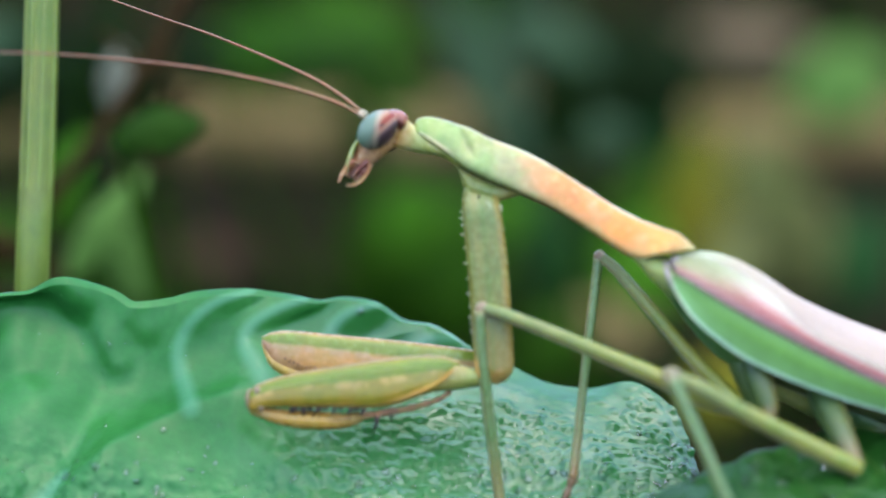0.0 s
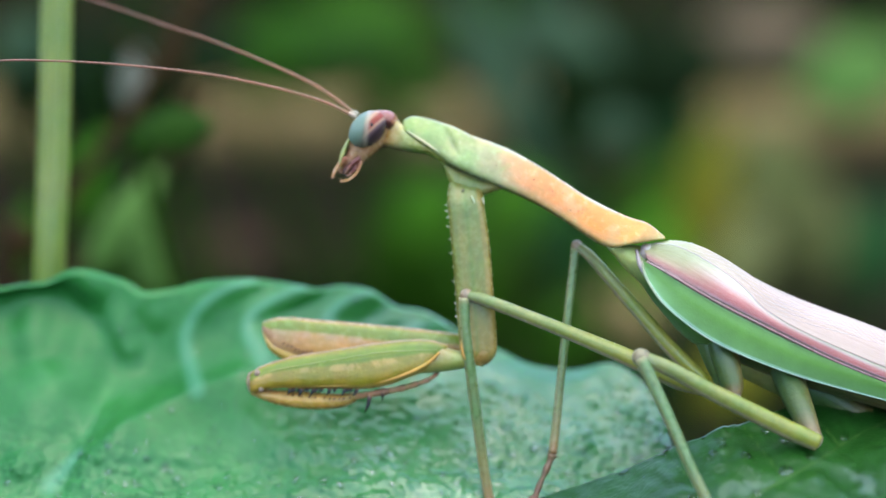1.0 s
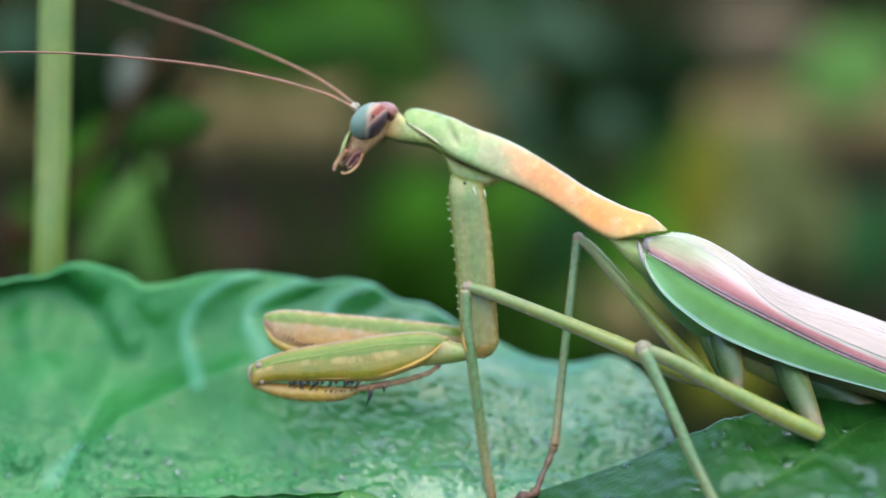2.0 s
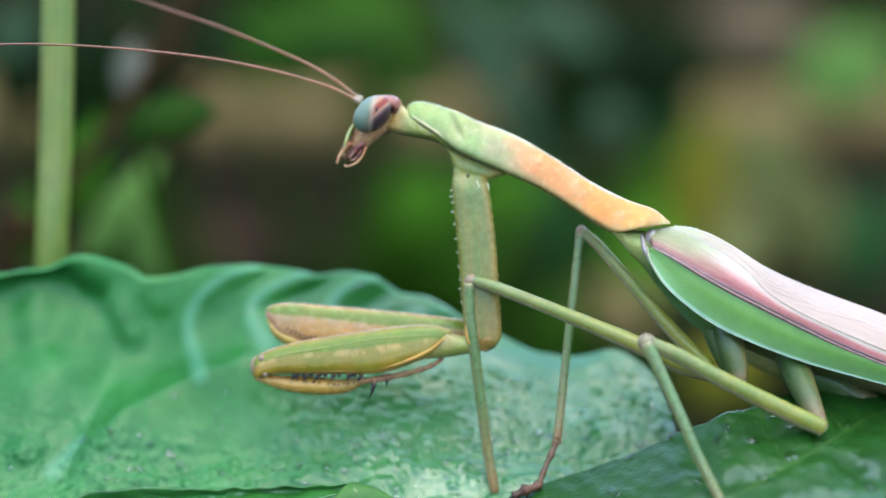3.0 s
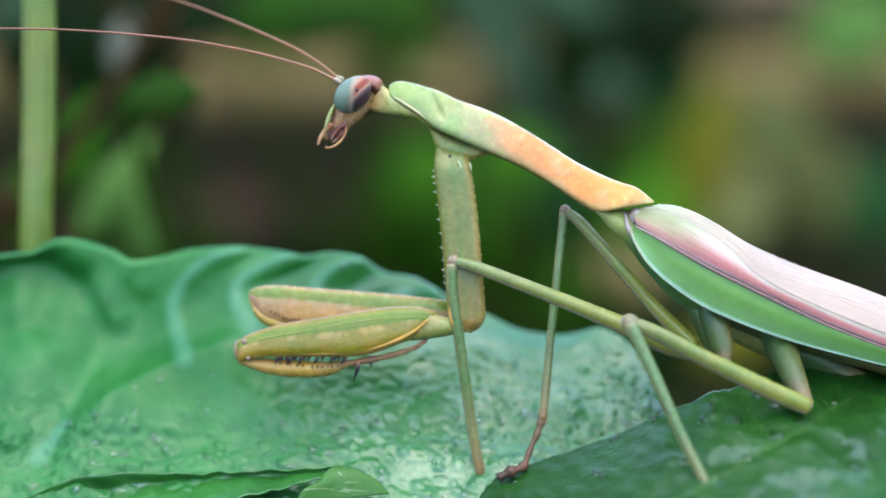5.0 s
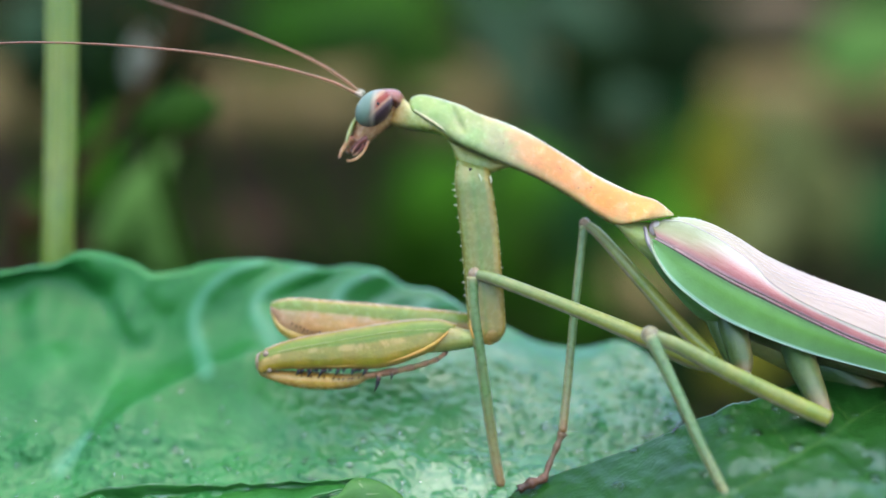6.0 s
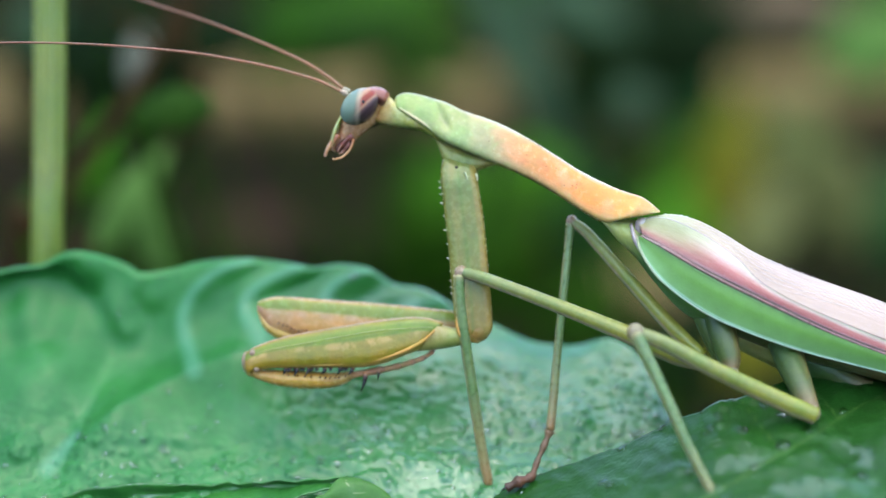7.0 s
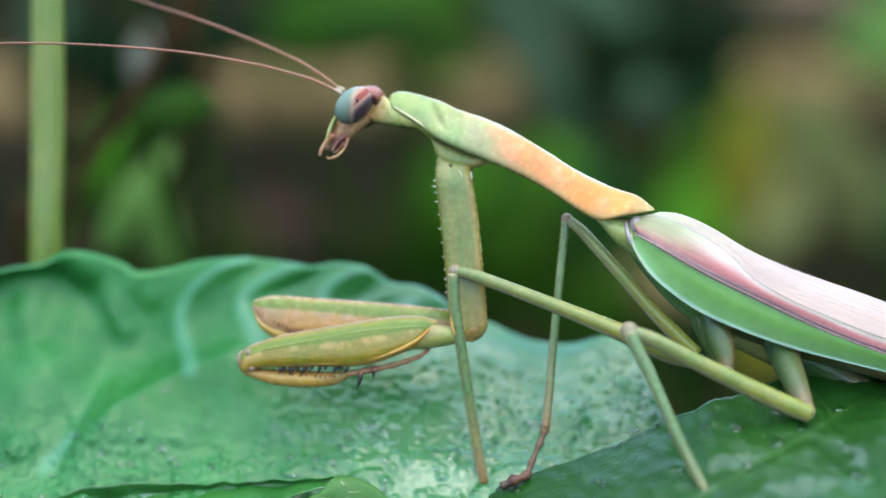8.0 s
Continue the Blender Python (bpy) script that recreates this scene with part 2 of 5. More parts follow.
# The pale band on the upper edge also paints its highlight.
M_PRONOTUM = chitin("pronotum_skin", [(0.0, (0.294, 0.378, 0.136)), (0.20, (0.276, 0.37, 0.136)), (0.40, (0.35, 0.396, 0.176)), (0.51, (0.478, 0.404, 0.224)), (0.61, (0.681, 0.301, 0.136)), (0.78, (0.718, 0.275, 0.088)), (0.90, (0.644, 0.327, 0.112)), (1.0, (0.497, 0.396, 0.208))],
                    [("across", [(0.0, 0.0), (0.90, 0.0), (0.98, 0.6), (1.0, 0.8)], (0.502, 0.454, 0.352)), ("across", [(0.0, 0.5), (0.12, 0.3), (0.3, 0.0), (1.0, 0.0)], (0.535, 0.545, 0.31))], 0.35, 1.6, 0.32, 0.35, 0.035, blotch=(([(0.0, 0.1), (0.5, 0.35), (1.0, 0.35)], 0.55, 0.52, (0.46, 0.413, 0.24)), ([(0.0, 0.3), (1.0, 0.3)], 0.8, 0.56, (0.248, 0.378, 0.136))))
M_NECK = chitin("neck_skin", [(0.0, (0.564, 0.307, 0.127)), (0.22, (0.53, 0.425, 0.195)), (0.45, (0.445, 0.459, 0.203)), (0.7, (0.427, 0.442, 0.15)), (1.0, (0.376, 0.374, 0.12))], [], 0.4, 1.6, 0.36, 0.5, 0.10, blotch=(([(0.0, 0.7), (1.0, 0.7)], 0.7, 0.52, (0.564, 0.51, 0.299)),))
M_HEAD = chitin("head_skin", [(0.0, (0.369, 0.144, 0.099)), (0.25, (0.492, 0.245, 0.125)), (0.5, (0.541, 0.331, 0.191)), (0.75, (0.426, 0.245, 0.152)), (1.0, (0.41, 0.245, 0.165))],
                [("across", [(0.0, 0.8), (0.35, 0.0), (1.0, 0.0)], (0.59, 0.374, 0.198))], 0.45, 2.5, 0.34, 0.4, 0.06, blotch=(([(0.0, 0.6), (1.0, 0.6)], 1.3, 0.55, (0.344, 0.144, 0.0924)),))
M_FROND = chitin("frons_skin", [(0.0, (0.315, 0.375, 0.15)), (1.0, (0.45, 0.435, 0.225))], [], 0.3, 2.5, 0.3, 0.4, 0.02)
M_MOUTH = chitin("mouth_skin", [(0.0, (0.18, 0.07, 0.055)), (0.5, (0.18, 0.07, 0.055)), (1.0, (0.34, 0.20, 0.14))], [], 0.4, 3.0, 0.35, 0.2, 0.04)
M_CROWN = chitin("crown_skin", [(0.0, (0.224, 0.125, 0.103)), (0.45, (0.292, 0.125, 0.0979)), (1.0, (0.281, 0.116, 0.0806))], [("across", [(0.0, 0.0), (0.10, 0.6), (0.32, 0.9), (0.5, 0.0), (1.0, 0.0)], (0.0561, 0.0163, 0.0156)), ("across", [(0.72, 0.0), (1.0, 0.7)], (0.326, 0.167, 0.138))], 0.35, 2.5, 0.32, 0.4, 0.03)
M_MAW = chitin("maw_skin", [(0.0, (0.08, 0.03, 0.025)), (1.0, (0.12, 0.05, 0.04))], [], 0.4, 3.0, sss=0.0)
M_SCAPE = chitin("scape_skin", [(0.0, (0.391, 0.34, 0.238)), (1.0, (0.425, 0.306, 0.221))], [], 0.3, 4.0, sss=0.0)
M_ANTENNA = chitin("antenna_skin", [(0.0, (0.374, 0.192, 0.108)), (0.5, (0.288, 0.128, 0.078)), (1.0, (0.187, 0.0896, 0.06))], [], 0.3, 5.0, 0.45, 0.0, 0.02)
M_COXA = chitin("coxa_skin", [(0.0, (0.186, 0.221, 0.0827)), (0.5, (0.197, 0.213, 0.0706)), (0.85, (0.251, 0.207, 0.0706)), (1.0, (0.339, 0.213, 0.0827))],
                [("across", [(0.0, 0.95), (0.17, 0.9), (0.21, 0.0), (0.60, 0.0), (0.72, 0.35), (0.84, 0.0), (1.0, 0.25)], (0.285, 0.226, 0.0827)),
                 ("across", [(0.44, 0.0), (0.52, 0.5), (0.58, 0.0)], (0.0874, 0.164, 0.029))], 0.35, 1.8, 0.34, 0.35, 0.04)
M_TROCHANTER = chitin("trochanter_skin", [(0.0, (0.296, 0.302, 0.113)), (0.6, (0.267, 0.294, 0.0981)), (1.0, (0.37, 0.287, 0.12))], [("across", [(0.0, 0.0), (0.75, 0.0), (1.0, 0.5)], (0.415, 0.374, 0.211))], 0.35, 2.0)
M_FEMUR_NEAR = chitin("grasping_femur_skin", [(0.0, (0.31, 0.238, 0.0726)), (0.3, (0.25, 0.211, 0.0495)), (0.75, (0.24, 0.198, 0.0462)), (0.90, (0.27, 0.194, 0.0561)), (0.96, (0.4, 0.255, 0.132)), (1.0, (0.46, 0.308, 0.185))],
                      [("across", [(0.0, 0.95), (0.06, 0.8), (0.14, 0.0), (1.0, 0.0)], (0.44, 0.282, 0.106)),
                       ("across", [(0.60, 0.0), (0.66, 0.9), (0.86, 0.9), (0.95, 0.2), (1.0, 0.0)], (0.135, 0.198, 0.0297)),
                       ("across", [(0.70, 0.0), (0.735, 0.5), (0.77, 0.0)], (0.27, 0.29, 0.0792)),
                       ("across", [(0.0, 0.0), (0.965, 0.0), (1.0, 0.9)], (0.36, 0.229, 0.119))], 0.3, 1.6, 0.30, 0.4, 0.05,
                      blotch=(([(0.44, 0.0), (0.52, 0.7), (0.60, 0.7), (0.68, 0.0)], 0.8, 0.47, (0.44, 0.317, 0.132)), ([(0.0, 0.0), (0.2, 0.35), (0.5, 0.35), (0.6, 0.0)], 0.35, 0.5, (0.32, 0.22, 0.0594))))
M_FEMUR_FAR = chitin("grasping_femur_inner_skin", [(0.0, (0.413, 0.279, 0.13)), (0.6, (0.489, 0.299, 0.13)), (0.85, (0.474, 0.286, 0.165)), (0.94, (0.382, 0.226, 0.138)), (1.0, (0.382, 0.239, 0.178))],
                     [("across", [(0.0, 0.0), (0.62, 0.0), (0.70, 0.9), (0.90, 0.9), (0.98, 0.1)], (0.153, 0.213, 0.0412)),
                      ("across", [(0.0, 0.0), (0.95, 0.0), (1.0, 0.9)], (0.382, 0.252, 0.192))], 0.3, 1.5, 0.34, 0.4, 0.05,
                     blotch=(([(0.50, 0.0), (0.58, 0.8), (0.66, 0.8), (0.72, 0.0)], 0.6, 0.46, (0.474, 0.333, 0.192)),))
M_TIBIA = chitin("grasping_tibia_skin", [(0.0, (0.527, 0.323, 0.153)), (0.5, (0.476, 0.306, 0.102)), (0.9, (0.391, 0.221, 0.102)), (1.0, (0.306, 0.153, 0.085))],
                 [("across", [(0.3, 0.0), (0.42, 0.5), (0.52, 0.0), (0.66, 0.35), (0.76, 0.0)], (0.34, 0.306, 0.085))], 0.4, 1.8, 0.34, 0.3, 0.05)
M_TARSUS = chitin("grasping_tarsus_skin", [(0.0, (0.416, 0.24, 0.12)), (0.5, (0.352, 0.184, 0.104)), (1.0, (0.272, 0.12, 0.08))], [], 0.5, 2.2, 0.4, 0.0, 0.05)
M_SPINE = chitin("spine_skin", [(0.0, (0.40, 0.22, 0.12)), (0.18, (0.08, 0.04, 0.03)), (0.4, (0.010, 0.007, 0.006))], [], 0.2, 4.0, 0.3, 0.0, 0.01)
M_TOOTH = chitin("tooth_skin", [(0.0, (0.6, 0.6, 0.4)), (1.0, (0.8, 0.76, 0.6))], [], 0.2, 4.0, sss=0.0)
M_KEEL = chitin("keel_skin", [(0.0, (0.44, 0.32, 0.20)), (1.0, (0.36, 0.24, 0.16))], [], 0.5, 5.0, sss=0.0)
M_LOBE = chitin("knee_lobe_skin", [(0.0, (0.312, 0.232, 0.176)), (1.0, (0.276, 0.197, 0.132))], [], 0.5, 2.6, 0.3, 0.0, 0.05)
M_SOCKET = chitin("socket_skin", [(0.0, (0.32, 0.191, 0.0759)), (1.0, (0.272, 0.206, 0.0759))], [], 0.45, 1.4, 0.34, 0.4, 0.05, blotch=(([(0.0, 0.7), (1.0, 0.7)], 0.9, 0.55, (0.16, 0.0662, 0.0276)),))
M_RIB = chitin("femur_rib_skin", [(0.0, (0.545, 0.291, 0.092)), (1.0, (0.511, 0.306, 0.11))], [], 0.3, 2.0, sss=0.0)
M_MARGIN = chitin("shield_margin_skin", [(0.0, (0.552, 0.571, 0.299)), (0.5, (0.659, 0.571, 0.337)), (1.0, (0.489, 0.533, 0.262))], [], 0.3, 3.0, sss=0.0)
M_LEG = chitin("walking_femur_skin", [(0.0, (0.334, 0.275, 0.18)), (0.05, (0.22, 0.249, 0.114)), (0.5, (0.229, 0.249, 0.0808)), (1.0, (0.299, 0.284, 0.0808))],
               [("across", [(0.0, 0.0), (0.74, 0.0), (0.86, 0.8), (1.0, 0.5)], (0.37, 0.292, 0.209)), ("across", [(0.3, 0.0), (0.42, 0.4), (0.55, 0.0)], (0.15, 0.215, 0.057))], 0.3, 2.0, 0.30, 0.4, 0.04)
M_SHIN = chitin("walking_tibia_skin", [(0.0, (0.361, 0.318, 0.17)), (0.06, (0.158, 0.224, 0.104)), (0.6, (0.144, 0.21, 0.0915)), (0.86, (0.261, 0.231, 0.118)), (1.0, (0.332, 0.188, 0.104))],
                [("across", [(0.0, 0.0), (0.7, 0.0), (0.9, 0.5), (1.0, 0.3)], (0.361, 0.303, 0.17))], 0.35, 2.4, 0.38, 0.2, 0.03)
M_FOOT = chitin("walking_tarsus_skin", [(0.0, (0.20, 0.12, 0.07)), (0.7, (0.12, 0.06, 0.035)), (1.0, (0.07, 0.03, 0.02))], [], 0.55, 2.5, 0.5, 0.0, 0.08)
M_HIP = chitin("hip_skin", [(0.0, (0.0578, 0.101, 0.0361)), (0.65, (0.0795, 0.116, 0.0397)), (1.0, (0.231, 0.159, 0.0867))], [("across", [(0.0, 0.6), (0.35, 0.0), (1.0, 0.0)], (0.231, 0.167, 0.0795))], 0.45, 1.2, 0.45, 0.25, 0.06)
M_KNEE = chitin("joint_skin", [(0.0, (0.323, 0.234, 0.164)), (1.0, (0.279, 0.227, 0.143))], [], 0.4, 3.0)
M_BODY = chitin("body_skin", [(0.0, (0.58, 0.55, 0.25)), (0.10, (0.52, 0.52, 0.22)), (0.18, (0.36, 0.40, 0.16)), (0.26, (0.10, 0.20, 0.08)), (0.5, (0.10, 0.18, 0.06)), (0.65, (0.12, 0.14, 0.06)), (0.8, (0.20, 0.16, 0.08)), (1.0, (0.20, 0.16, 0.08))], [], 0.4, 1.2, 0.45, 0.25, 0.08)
M_MAINVEIN = chitin("main_vein_skin", [(0.0, (0.40, 0.30, 0.26)), (0.15, (0.28, 0.17, 0.15)), (1.0, (0.34, 0.20, 0.20))], [], 0.4, 2.0, sss=0.0)
M_HINGE = chitin("wing_hinge_skin", [(0.0, (0.40, 0.32, 0.30)), (1.0, (0.62, 0.56, 0.50))], [], 0.4, 2.0)


def wing_skins():
    """Forewing: a leathery green margin and a pearly pink field with fine branching veins."""
    p = Paint("wing_margin_skin", 0.42, 0.4, 0.1, 0, 0.15)
    n1, n2 = p.noise(0.5, 4), p.noise(4.0, 3)
    col = p.ramp(p.attr("across"), [(0.0, (0.504, 0.554, 0.386)), (0.035, (0.403, 0.588, 0.437)), (0.09, (0.185, 0.344, 0.126)), (0.5, (0.143, 0.294, 0.063)), (0.85, (0.155, 0.311, 0.0714)), (0.91, (0.202, 0.336, 0.134)), (0.95, (0.084, 0.0588, 0.042)), (1.0, (0.0756, 0.0504, 0.042))])
    col = p.mix(0.4, col, p.ramp(n1, [(0.35, 0.8), (0.65, 1.15)]), "MULTIPLY")
    p.bump(n2, 0.012).bump(p.cells(5.0), 0.005)
    margin = p.done(col)
    p = Paint("wing_field_skin", 0.42, 0.35, 0.1, 0.0, 0.15)
    n1, n2 = p.noise(0.35, 4), p.noise(3.0, 4)
    col = p.ramp(p.attr("across"), [(0.0, (0.10, 0.06, 0.05)), (0.08, (0.32, 0.16, 0.18)), (0.18, (0.40, 0.10, 0.10)), (0.50, (0.50, 0.16, 0.14)), (0.72, (0.62, 0.42, 0.36)), (0.88, (0.64, 0.56, 0.40)), (1.0, (0.66, 0.62, 0.46))])
    base = p.ramp(p.attr("across"), [(0.0, (0.22, 0.12, 0.12)), (0.14, (0.40, 0.16, 0.15)), (0.28, (0.46, 0.20, 0.15)), (0.40, (0.40, 0.26, 0.16)), (0.55, (0.32, 0.27, 0.13)), (0.75, (0.27, 0.27, 0.11)), (1.0, (0.34, 0.34, 0.19))])
    col = p.mix(p.ramp(p.attr("along"), [(0.0, 1.0), (0.16, 0.9), (0.32, 0.0)]), col, base)
    c = p.t.nodes.new("ShaderNodeCombineXYZ")
    p.link(p.times(p.attr("along"), 9.0), c.inputs[0])
    p.link(p.times(p.times(p.attr("across"), 26.0), p.times(p.attr("along"), -14.0), "ADD"), c.inputs[1])
    w = p.node("ShaderNodeTexWave", Scale=1.0, Distortion=1.6, Detail=2.0)
    w.bands_direction = "Y"
    p.link(c.outputs[0], w.inputs["Vector"])
    vein = p.ramp(w.outputs["Fac"], [(0.86, 0.0), (1.0, 1.0)])
    col = p.mix(p.times(vein, 0.35), col, (0.86, 0.80, 0.74))
    col = p.mix(0.35, col, p.ramp(n1, [(0.35, 0.8), (0.65, 1.12)]), "MULTIPLY")
    k = p.t.nodes.new("ShaderNodeCombineXYZ")
    p.link(p.times(p.attr("along"), 6.0), k.inputs[0])
    p.link(p.times(p.attr("across"), 34.0), k.inputs[1])
    fine = p.node("ShaderNodeTexNoise", Scale=1.0, Detail=5.0, Roughness=0.65)
    p.link(k.outputs[0], fine.inputs["Vector"])
    col = p.mix(0.75, col, p.ramp(fine.outputs["Fac"], [(0.3, (0.66, 0.56, 0.50)), (0.5, (1.0, 1.0, 1.0)), (0.7, (1.2, 1.16, 1.08))]), "MULTIPLY")
    p.bump(vein, 0.05, 0.6).bump(n2, 0.03).bump(fine.outputs["Fac"], 0.05)
    field = p.done(col)
    p = Paint("wing_pearl_skin", 0.42, 0.3, 0.1, 0.0, 0.12)
    n1, n2 = p.noise(0.3, 4), p.noise(3.0, 4)
    col = p.ramp(p.attr("along"), [(0.0, (0.314, 0.353, 0.143)), (0.10, (0.412, 0.409, 0.218)), (0.22, (0.431, 0.344, 0.235)), (0.5, (0.461, 0.326, 0.252)), (1.0, (0.402, 0.27, 0.202))])
    c = p.t.nodes.new("ShaderNodeCombineXYZ")
    p.link(p.times(p.attr("along"), 3.0), c.inputs[0])
    p.link(p.times(p.times(p.attr("across"), 3.0), p.times(p.attr("along"), 16.0), "ADD"), c.inputs[1])
    w = p.node("ShaderNodeTexWave", Scale=1.6, Distortion=1.2, Detail=2.0)
    w.bands_direction = "Y"
    p.link(c.outputs[0], w.inputs["Vector"])
    vein = p.ramp(w.outputs["Fac"], [(0.80, 0.0), (1.0, 1.0)])
    col = p.mix(p.times(vein, 0.6), col, (0.56, 0.40, 0.42))
    col = p.mix(0.3, col, p.ramp(n1, [(0.35, 0.84), (0.65, 1.1)]), "MULTIPLY")
    k = p.t.nodes.new("ShaderNodeCombineXYZ")
    p.link(p.times(p.attr("along"), 6.0), k.inputs[0])
    p.link(p.times(p.attr("across"), 18.0), k.inputs[1])
    fine = p.node("ShaderNodeTexNoise", Scale=1.0, Detail=5.0, Roughness=0.65)
    p.link(k.outputs[0], fine.inputs["Vector"])
    col = p.mix(0.45, col, p.ramp(fine.outputs["Fac"], [(0.3, (0.66, 0.56, 0.50)), (0.5, (1.0, 1.0, 1.0)), (0.7, (1.2, 1.16, 1.08))]), "MULTIPLY")
    p.bump(vein, 0.06, 0.7).bump(n2, 0.04).bump(fine.outputs["Fac"], 0.04)
    return margin, field, p.done(col)


M_WING_MARGIN, M_WING_FIELD, M_PEARL = wing_skins()
M_VEIN = chitin("wing_vein_skin", [(0.0, (0.792, 0.672, 0.6)), (1.0, (0.744, 0.576, 0.576))], [], 0.2, 3.0, sss=0.0)
M_RIM = chitin("wing_rim_skin", [(0.0, (0.384, 0.399, 0.251)), (0.4, (0.369, 0.472, 0.339)), (1.0, (0.369, 0.502, 0.384))], [], 0.25, 3.0, sss=0.0)
M_CLAVUS = chitin("wing_clavus_skin", [(0.0, (0.46, 0.56, 0.26)), (0.4, (0.60, 0.64, 0.42)), (1.0, (0.80, 0.74, 0.70))], [("across", [(0.0, 0.8), (0.10, 0.0), (1.0, 0.0)], (0.72, 0.68, 0.42))], 0.35, 1.4, 0.42, 0.2, 0.05)


def eye_skin():
    """Compound eye: grey-green glassy dome with red and dark bands and a black false pupil."""
    p = Paint("eye_skin", 0.26, 0.22, 0.2)
    n = p.noise(0.9, 3)
    t = p.times(p.attr("along"), p.times(p.times(n, 0.5, "SUBTRACT"), 0.10), "ADD")
    col = p.ramp(t, [(0.0, (0.22, 0.12, 0.09)), (0.07, (0.05, 0.026, 0.024)), (0.22, (0.035, 0.020, 0.024)), (0.31, (0.10, 0.055, 0.055)), (0.38, (0.30, 0.15, 0.09)), (0.46, (0.19, 0.030, 0.018)), (0.57, (0.20, 0.035, 0.020)), (0.67, (0.34, 0.18, 0.11)), (0.78, (0.22, 0.17, 0.14)), (1.0, (0.20, 0.12, 0.10))])
    grey = p.ramp(t, [(0.0, (0.05, 0.035, 0.04)), (0.12, (0.07, 0.06, 0.06)), (0.30, (0.12, 0.12, 0.09)), (0.50, (0.11, 0.15, 0.11)), (1.0, (0.14, 0.18, 0.14))])
    where = p.times(p.attr("across"), p.times(p.times(0.42, t, "SUBTRACT"), 0.9), "ADD")
    col = p.mix(p.ramp(where, [(0.25, 1.0), (0.56, 0.0)]), col, grey)
    col = p.mix(p.ramp(where, [(0.30, 0.0), (0.42, 0.4), (0.55, 0.0)]), col, (0.40, 0.29, 0.20))
    p.bump(p.cells(9.0), 0.012)
    return p.done(col)


M_EYE = eye_skin()
M_PUPIL = Paint("pupil_skin", 0.5, 0.2).done((0.01, 0.006, 0.005))

# Vein tone also paints sky sheen along the leaf's side ridges.
M_BROADLEAF = leafskin("broad_leaf_skin", (0.014, 0.104, 0.018), (0.032, 0.156, 0.033), (0.10, 0.27, 0.16), (0.28, 0.72, 1.0), 0.19, 0.30, ((0.0, 0.95), (0.24, 0.95), (0.36, 0.3), (1.0, 0.4)), 0.36, 0.15, 1.1, 0.035, ((0.25, 0.0), (0.95, 0.40)), 0.10, 0.34, 0.4, 0.22)
M_DARKLEAF = leafskin("dark_leaf_skin", (0.008, 0.040, 0.005), (0.018, 0.074, 0.010), (0.08, 0.14, 0.03), (0.47, 0.56, 0.4), 0.2, 0.42, ((0.0, 1.0), (1.0, 1.0)), 0.34, 0.08, 0.7, 0.16, ((0.4, 0.0), (0.95, 0.35)), 0.12, 0.06)
M_CURL = leafskin("curled_leaf_skin", (0.015, 0.09, 0.012), (0.0375, 0.165, 0.024), (0.225, 0.315, 0.096), (0.5, 0.65, 0.8), 0.5, 0.6, ((0.0, 1.0), (1.0, 1.0)), 0.34, 0.2, 1.4, 0.08, ((0.5, 0.0), (0.9, 0.8)), 0.2)
M_UNDER = leafskin("leaf_underside_skin", (0.044, 0.143, 0.018), (0.077, 0.198, 0.03), (0.22, 0.286, 0.12), (0.5, 0.65, 0.2), 0.4, 0.6, ((0.0, 1.0), (1.0, 1.0)), 0.5, 0.3, 2.0, 0.06, ((0.5, 0.0), (0.9, 0.8)), 0.2)
M_STEM = chitin("stem_skin", [(0.0, (0.148, 0.196, 0.0518)), (1.0, (0.174, 0.207, 0.0555))], [("across", [(0.0, 0.0), (0.45, 0.0), (0.6, 0.6), (0.75, 0.0)], (0.222, 0.259, 0.074)), ("side", [(0.2, 0.0), (0.3, 0.4), (0.36, 0.0)], (0.222, 0.259, 0.0888))], 0.35, 0.5, 0.45, 0.1, 0.05)
M_STALK_RIB = chitin("stalk_rib_skin", [(0.0, (0.20, 0.25, 0.075)), (1.0, (0.22, 0.26, 0.08))], [], 0.3, 0.6, 0.45, 0.1, 0.03)


def water_skin():
    """Clear water: seen through, with a mirror gloss that grows to the rim."""
    m = bpy.data.materials.new("water")
    m.use_nodes = True
    t = m.node_tree
    clear, shine = t.nodes.new("ShaderNodeBsdfTransparent"), t.nodes.new("ShaderNodeBsdfGlossy")
    fres, mx = t.nodes.new("ShaderNodeFresnel"), t.nodes.new("ShaderNodeMixShader")
    shine.inputs["Roughness"].default_value, fres.inputs["IOR"].default_value = 0.04, 1.5
    t.links.new(fres.outputs[0], mx.inputs[0])
    t.links.new(clear.outputs[0], mx.inputs[1])
    t.links.new(shine.outputs[0], mx.inputs[2])
    t.links.new(mx.outputs[0], t.nodes["Material Output"].inputs[0])
    return m


M_WATER = water_skin()


# ------------------------------------------------------------------ ground
def soil_skin():
    p = Paint("soil_skin", 0.95, 0.03)
    n1, n2, n3 = p.noise(0.004, 5), p.noise(0.05, 5), p.noise(0.4, 4)
    # Soil browns set near black to carry the shade between the plants.
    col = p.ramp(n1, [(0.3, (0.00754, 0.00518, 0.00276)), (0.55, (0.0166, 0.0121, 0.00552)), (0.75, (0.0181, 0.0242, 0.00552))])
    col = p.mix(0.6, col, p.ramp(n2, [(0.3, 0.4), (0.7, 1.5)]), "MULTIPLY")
    p.bump(n2, 8.0).bump(n3, 1.5)
    return p.done(col)


